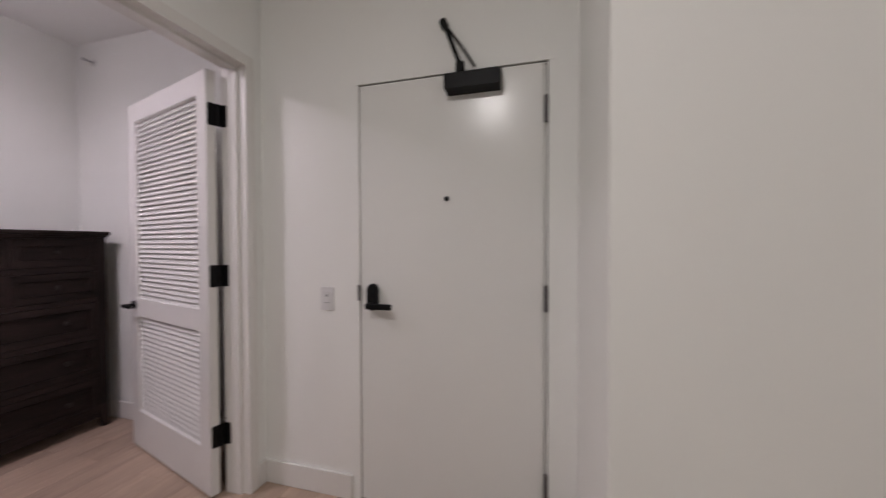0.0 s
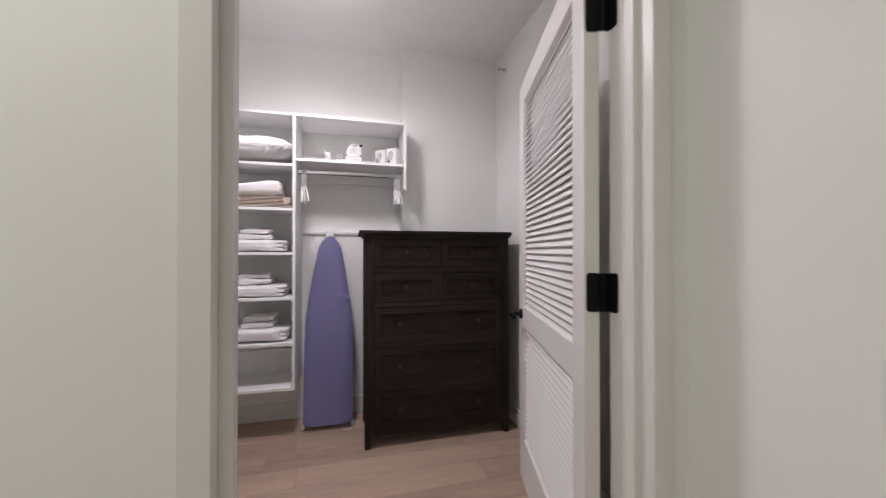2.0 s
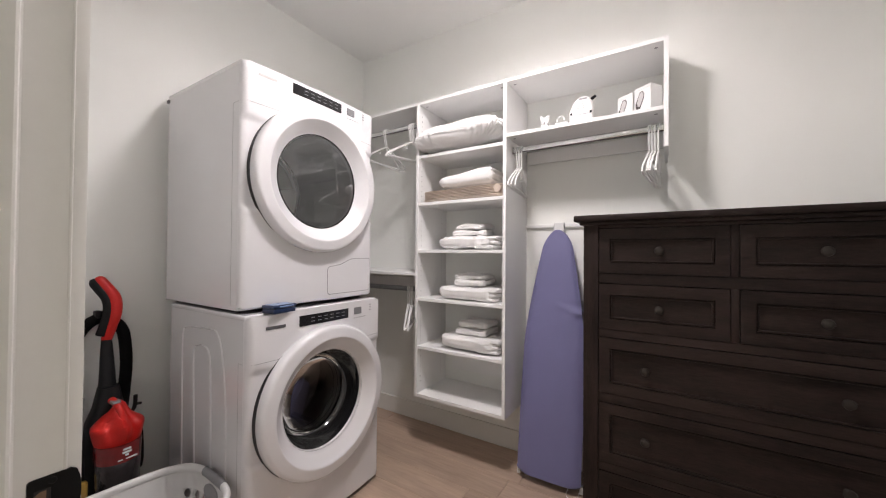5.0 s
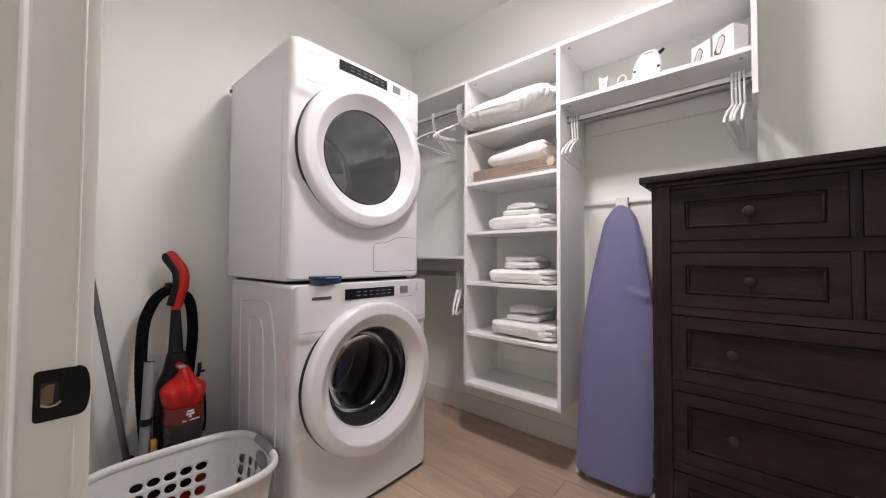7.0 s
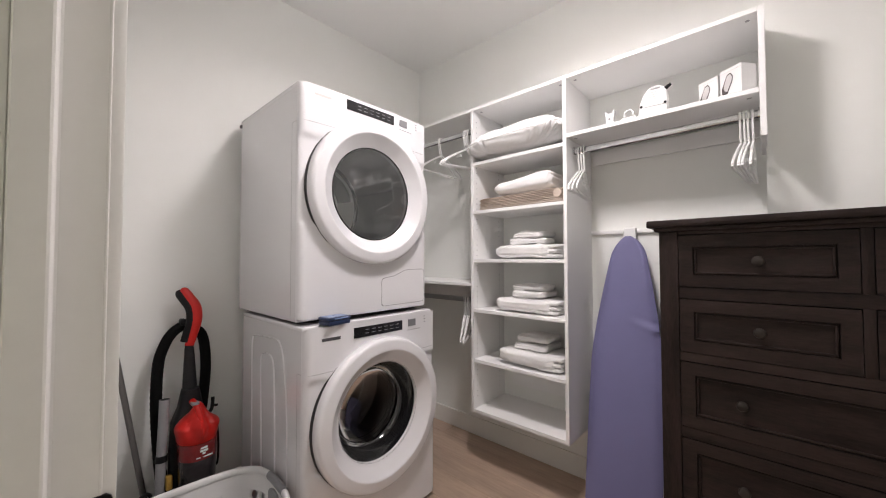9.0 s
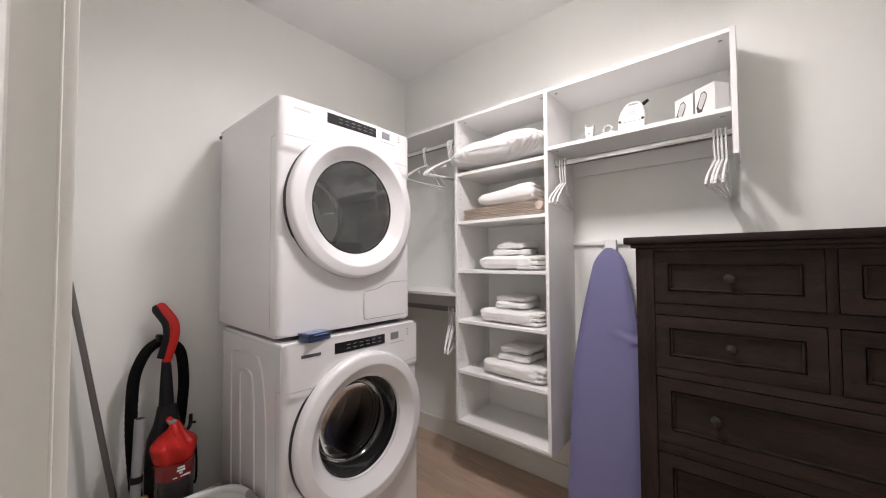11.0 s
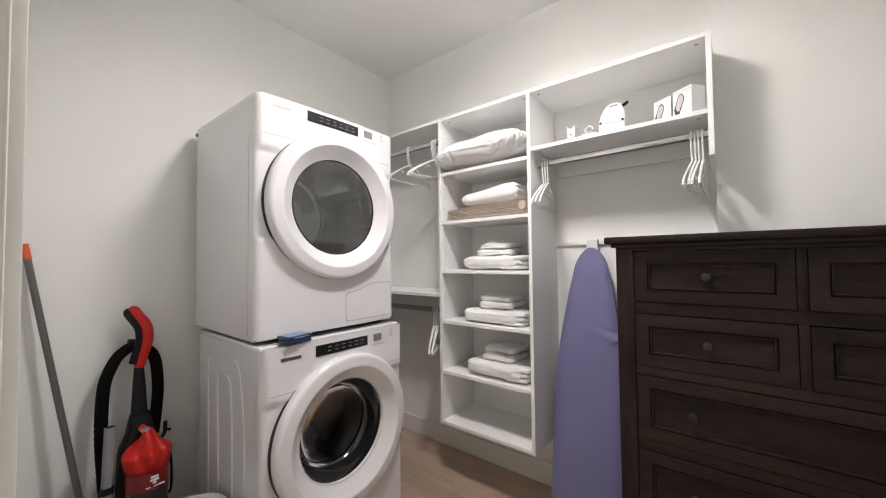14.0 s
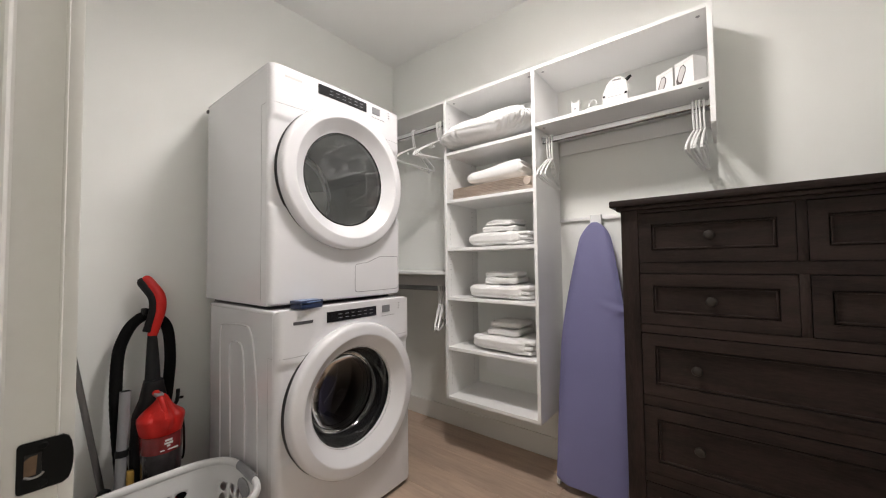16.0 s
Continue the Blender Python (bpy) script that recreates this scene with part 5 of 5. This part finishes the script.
    grip = smooth_line([(-0.003, -0.095, 0.850), (-0.016, -0.086, 0.910), (-0.028, -0.080, 0.970), (-0.026, -0.088, 1.030), (-0.002, -0.108, 1.080), (0.022, -0.125, 1.122)], 6)
    part("grip", tube(bmesh.new(), grip, [(0.019 + 0.004 * math.sin(k / 30 * math.pi)) * (1.0 if k < len(grip) - 3 else (0.93, 0.75, 0.40)[k - len(grip) + 3]) for k in range(len(grip))], 18, flat=0.85), RED, v, "red curved hand grip")
    under = [p + Vector((0.019, -0.008, -0.006)) for p in grip[3:-1]]
    part("grip_back", tube(bmesh.new(), under, [0.0225 * (1.0 if k < len(under) - 3 else (0.92, 0.72, 0.40)[k - len(under) + 3]) for k in range(len(under))], 16, flat=0.85), CHAR, v)
    part("cord_hook", made((0.006, 0.030, -0.150, -0.105, 0.945, 0.975), bevel=0.006), CHAR, v)
    # hose over the hook, ribbed
    hose = smooth_line([(0.085, -0.060, 0.12), (0.108, -0.080, 0.40), (0.117, -0.100, 0.60), (0.110, -0.115, 0.775), (0.088, -0.125, 0.857), (0.056, -0.131, 0.913), (0.010, -0.133, 0.940), (-0.040, -0.131, 0.917), (-0.068, -0.122, 0.865), (-0.077, -0.112, 0.74), (-0.068, -0.100, 0.62), (-0.056, -0.085, 0.54)], 14)
    part("hose", tube(bmesh.new(), hose, [0.0218 + 0.0016 * (k % 2) for k in range(len(hose))], 16), HOSE, v, "ribbed black hose")
    part("wand", tube(bmesh.new(), [(0.124, 0.012, 0.10), (0.111, 0.000, 0.40), (0.101, -0.012, 0.645)], [0.0188, 0.0188, 0.0195], 20), GREYP, v, "pale grey extension wand")
    part("wand_collar", tube(bmesh.new(), [(0.1118, 0.0006, 0.385), (0.1105, -0.0006, 0.412)], 0.0222, 20), CHAR, v)
    part("wand_mouth", tube(bmesh.new(), [(0.1011, -0.0119, 0.643), (0.1009, -0.0121, 0.6464)], 0.0160, 18), CHAR, v)
    part("valve", made((0.074, 0.098, 0.000, 0.030, 0.262, 0.322), bevel=0.006), AMBER, v, "amber lever")
    hook = bmesh.new()
    tube(hook, smooth_line([(-0.062, -0.03, 0.520), (-0.084, -0.03, 0.545), (-0.088, -0.03, 0.598)], 4), 0.008, 8)
    tube(hook, [(-0.085, -0.03, 0.560), (-0.108, -0.028, 0.556)], 0.006, 8)
    part("cord_cleat", hook, CHAR, v)
    cord = [(-0.092 - 0.012 * math.sin(a * 0.8), -0.005 + 0.007 * (a % 4), 0.405 + 0.110 * math.cos(a * 0.8 + 0.2)) for a in range(0, 40)]
    part("cord", tube(bmesh.new(), smooth_line(cord, 3), 0.0042, 6), HOSE, v, "wound black mains cord")

vacuum()


# ---- broom and dustpan ----
br = thing("broom", pose(0, 0, 0), "broom with a grey steel pole leaning in the corner", "broom")
a, b = Vector((-1.272, -1.000, 0.09)), Vector((-1.070, -1.115, 1.385))
part("pole", tube(bmesh.new(), [a, b], 0.0115, 16), POLE, br)
part("pole_tip", tube(bmesh.new(), [a + (b - a) * 0.965, a + (b - a) * 1.012], [0.0135, 0.012], 16), ORANGE, br, "orange hanging tip")
part("block", made((-1.36, -1.18, -1.035, -0.975, 0.055, 0.105), bevel=0.012, seg=3), CHAR, br)
bm = bmesh.new()
rnd = random.Random(2)
for k in range(120):
    x, y = rnd.uniform(-1.352, -1.188), rnd.uniform(-1.028, -0.982)
    tube(bm, [(x, y, 0.062), (x + rnd.uniform(-0.02, 0.02), y + rnd.uniform(-0.01, 0.01), 0.0)], 0.0016, 4)
part("bristles", bm, HOSE, br, "stiff black bristles")["kind"] = "stuff"
pan = thing("dustpan", pose(-1.238, -0.90, 0.0, 0, 0, 20), "black plastic dustpan on edge beside the broom", "dustpan")
part("tray", prism(bmesh.new(), [(-0.11, 0.0), (0.11, 0.0), (0.10, 0.19), (0.03, 0.225), (-0.03, 0.225), (-0.10, 0.19)], -0.02, 0.02, "y", bevel=0.010, seg=3), CHAR, pan)
part("loop", tube(bmesh.new(), [(0.026 * math.cos(radians(t)), 0, 0.25 + 0.034 * math.sin(radians(t))) for t in range(-90, 275, 20)], 0.007, 8, cap=False), CHAR, pan)


# ---- laundry basket ----
def basket():
    k = thing("laundry_basket", pose(-1.333, -0.520, 0.0, 0, 0, -3), "white plastic laundry basket with round holes and grey handles", "laundry basket")
    A, B, H, U, V, S = 0.278, 0.222, 0.322, 32, 7, 4
    bm = bmesh.new()
    sup = lambda t, e=0.55: (math.copysign(abs(math.cos(t)) ** e, math.cos(t)), math.copysign(abs(math.sin(t)) ** e, math.sin(t)))
    # evenly spaced round the outline
    raw = np.array([(A * sup(2 * math.pi * i / 4000)[0], B * sup(2 * math.pi * i / 4000)[1]) for i in range(4001)])
    run = np.concatenate(([0.0], np.cumsum(np.hypot(*np.diff(raw, axis=0).T))))
    N = U * S * 8
    spots = np.linspace(0, run[-1], N + 1)[:-1] + run[-1] / (2 * U)
    xs, ys = np.interp(spots, run, raw[:, 0]), np.interp(spots, run, raw[:, 1])
    cols = [(float(xs[i * 8]), float(ys[i * 8])) for i in range(U * S)]

    def at(i, v):
        u = v / (S * V)
        z = H * u * (1.3 - 0.3 * u)
        w = 0.80 + 0.20 * (z / H) ** 0.8
        n = int(round(i * 8)) % N
        return Vector((float(xs[n]) * w, float(ys[n]) * w, z))

    vert = {}

    def vv(i, v):
        key = (i % (U * S), v)
        if key not in vert:
            vert[key] = bm.verts.new(at(*key))
        return vert[key]

    edge = [(j, 0) for j in range(S)] + [(S, j) for j in range(S)] + [(S - j, S) for j in range(S)] + [(0, S - j) for j in range(S)]
    for u in range(U):
        for v in range(V):
            mx, my = cols[u * S + S // 2]
            side = abs(mx) < A * 0.47 and abs(my) > B * 0.9
            end = abs(my) < B * 0.80 and abs(mx) > A * 0.88
            if (side and 1 <= v <= 4) or (end and 1 <= v <= 4):
                ea, eb = (0.80, 0.70) if side else (0.56, 0.86)
                loop = [vv(S * u + p, S * v + q) for p, q in edge]
                inner = []
                for p, q in edge:
                    p, q = 2 * p / S - 1, 2 * q / S - 1
                    k2 = 1 / math.hypot(p, q)
                    inner.append(bm.verts.new(at(S * u + S / 2 * (1 + p * k2 * ea), S * v + S / 2 * (1 + q * k2 * eb))))
                for j in range(len(loop)):
                    bm.faces.new((loop[j], loop[(j + 1) % len(loop)], inner[(j + 1) % len(loop)], inner[j]))
            else:
                for p in range(S):
                    for q in range(S):
                        bm.faces.new((vv(S * u + p, S * v + q), vv(S * u + p + 1, S * v + q), vv(S * u + p + 1, S * v + q + 1), vv(S * u + p, S * v + q + 1)))
    bm.faces.new([vv(i, 0) for i in range(U * S)][::-1])
    shell = part("tub", bm, PLASTW, k)
    so = shell.modifiers.new("thickness", "SOLIDIFY")
    so.thickness, so.offset = 0.003, 0
    pts = [Vector((x * 1.010, y * 1.012, H + 0.002)) for x, y in cols]
    part("rim", tube(bmesh.new(), pts + [pts[0]], 0.0125, 12, cap=False, flat=1.3), PLASTW, k)
    for s in (-1, 1):
        arc = [Vector((x * 1.012, y * 1.014, H + 0.0025)) for x, y in cols if abs(y) < B * 0.42 and x * s > 0]
        arc.sort(key=lambda q: q.y)
        part("handle", tube(bmesh.new(), arc, 0.0150, 12, flat=1.28), GREYP, k, "grey soft-grip handle")
        b2 = prism(bmesh.new(), [(0.058 * math.cos(radians(t)), H - 0.051 + 0.030 * math.sin(radians(t))) for t in range(0, 360, 20)], -0.003, 0.003, "x", bevel=0.001)
        for q in b2.verts:
            q.co.x += s * (A * (0.80 + 0.20 * (q.co.z / H) ** 0.8) - 0.004)
        part("handle_patch", b2, GREYP, k, "grey oval grip inset")

basket()

# ---- floor planks ----
PW, PLEN = 0.182, 1.22
plank = mesh_of("plank", made((0.0006, PW - 0.0006, 0.0006, PLEN - 0.0006, -0.008, 0.0), bevel=0.0014, seg=1), PLANK)
rnd = random.Random(5)
x, k = BACK - 0.05, 0
while x < 4.3:
    y = (-3.1 if x > HALLF - PW else LEFT - 0.1) - rnd.uniform(0.1, 1.1)
    while y < 2.0:
        part("plank", plank, PLANK, floor, at=pose(x, y, 0))
        y += PLEN
    x += PW
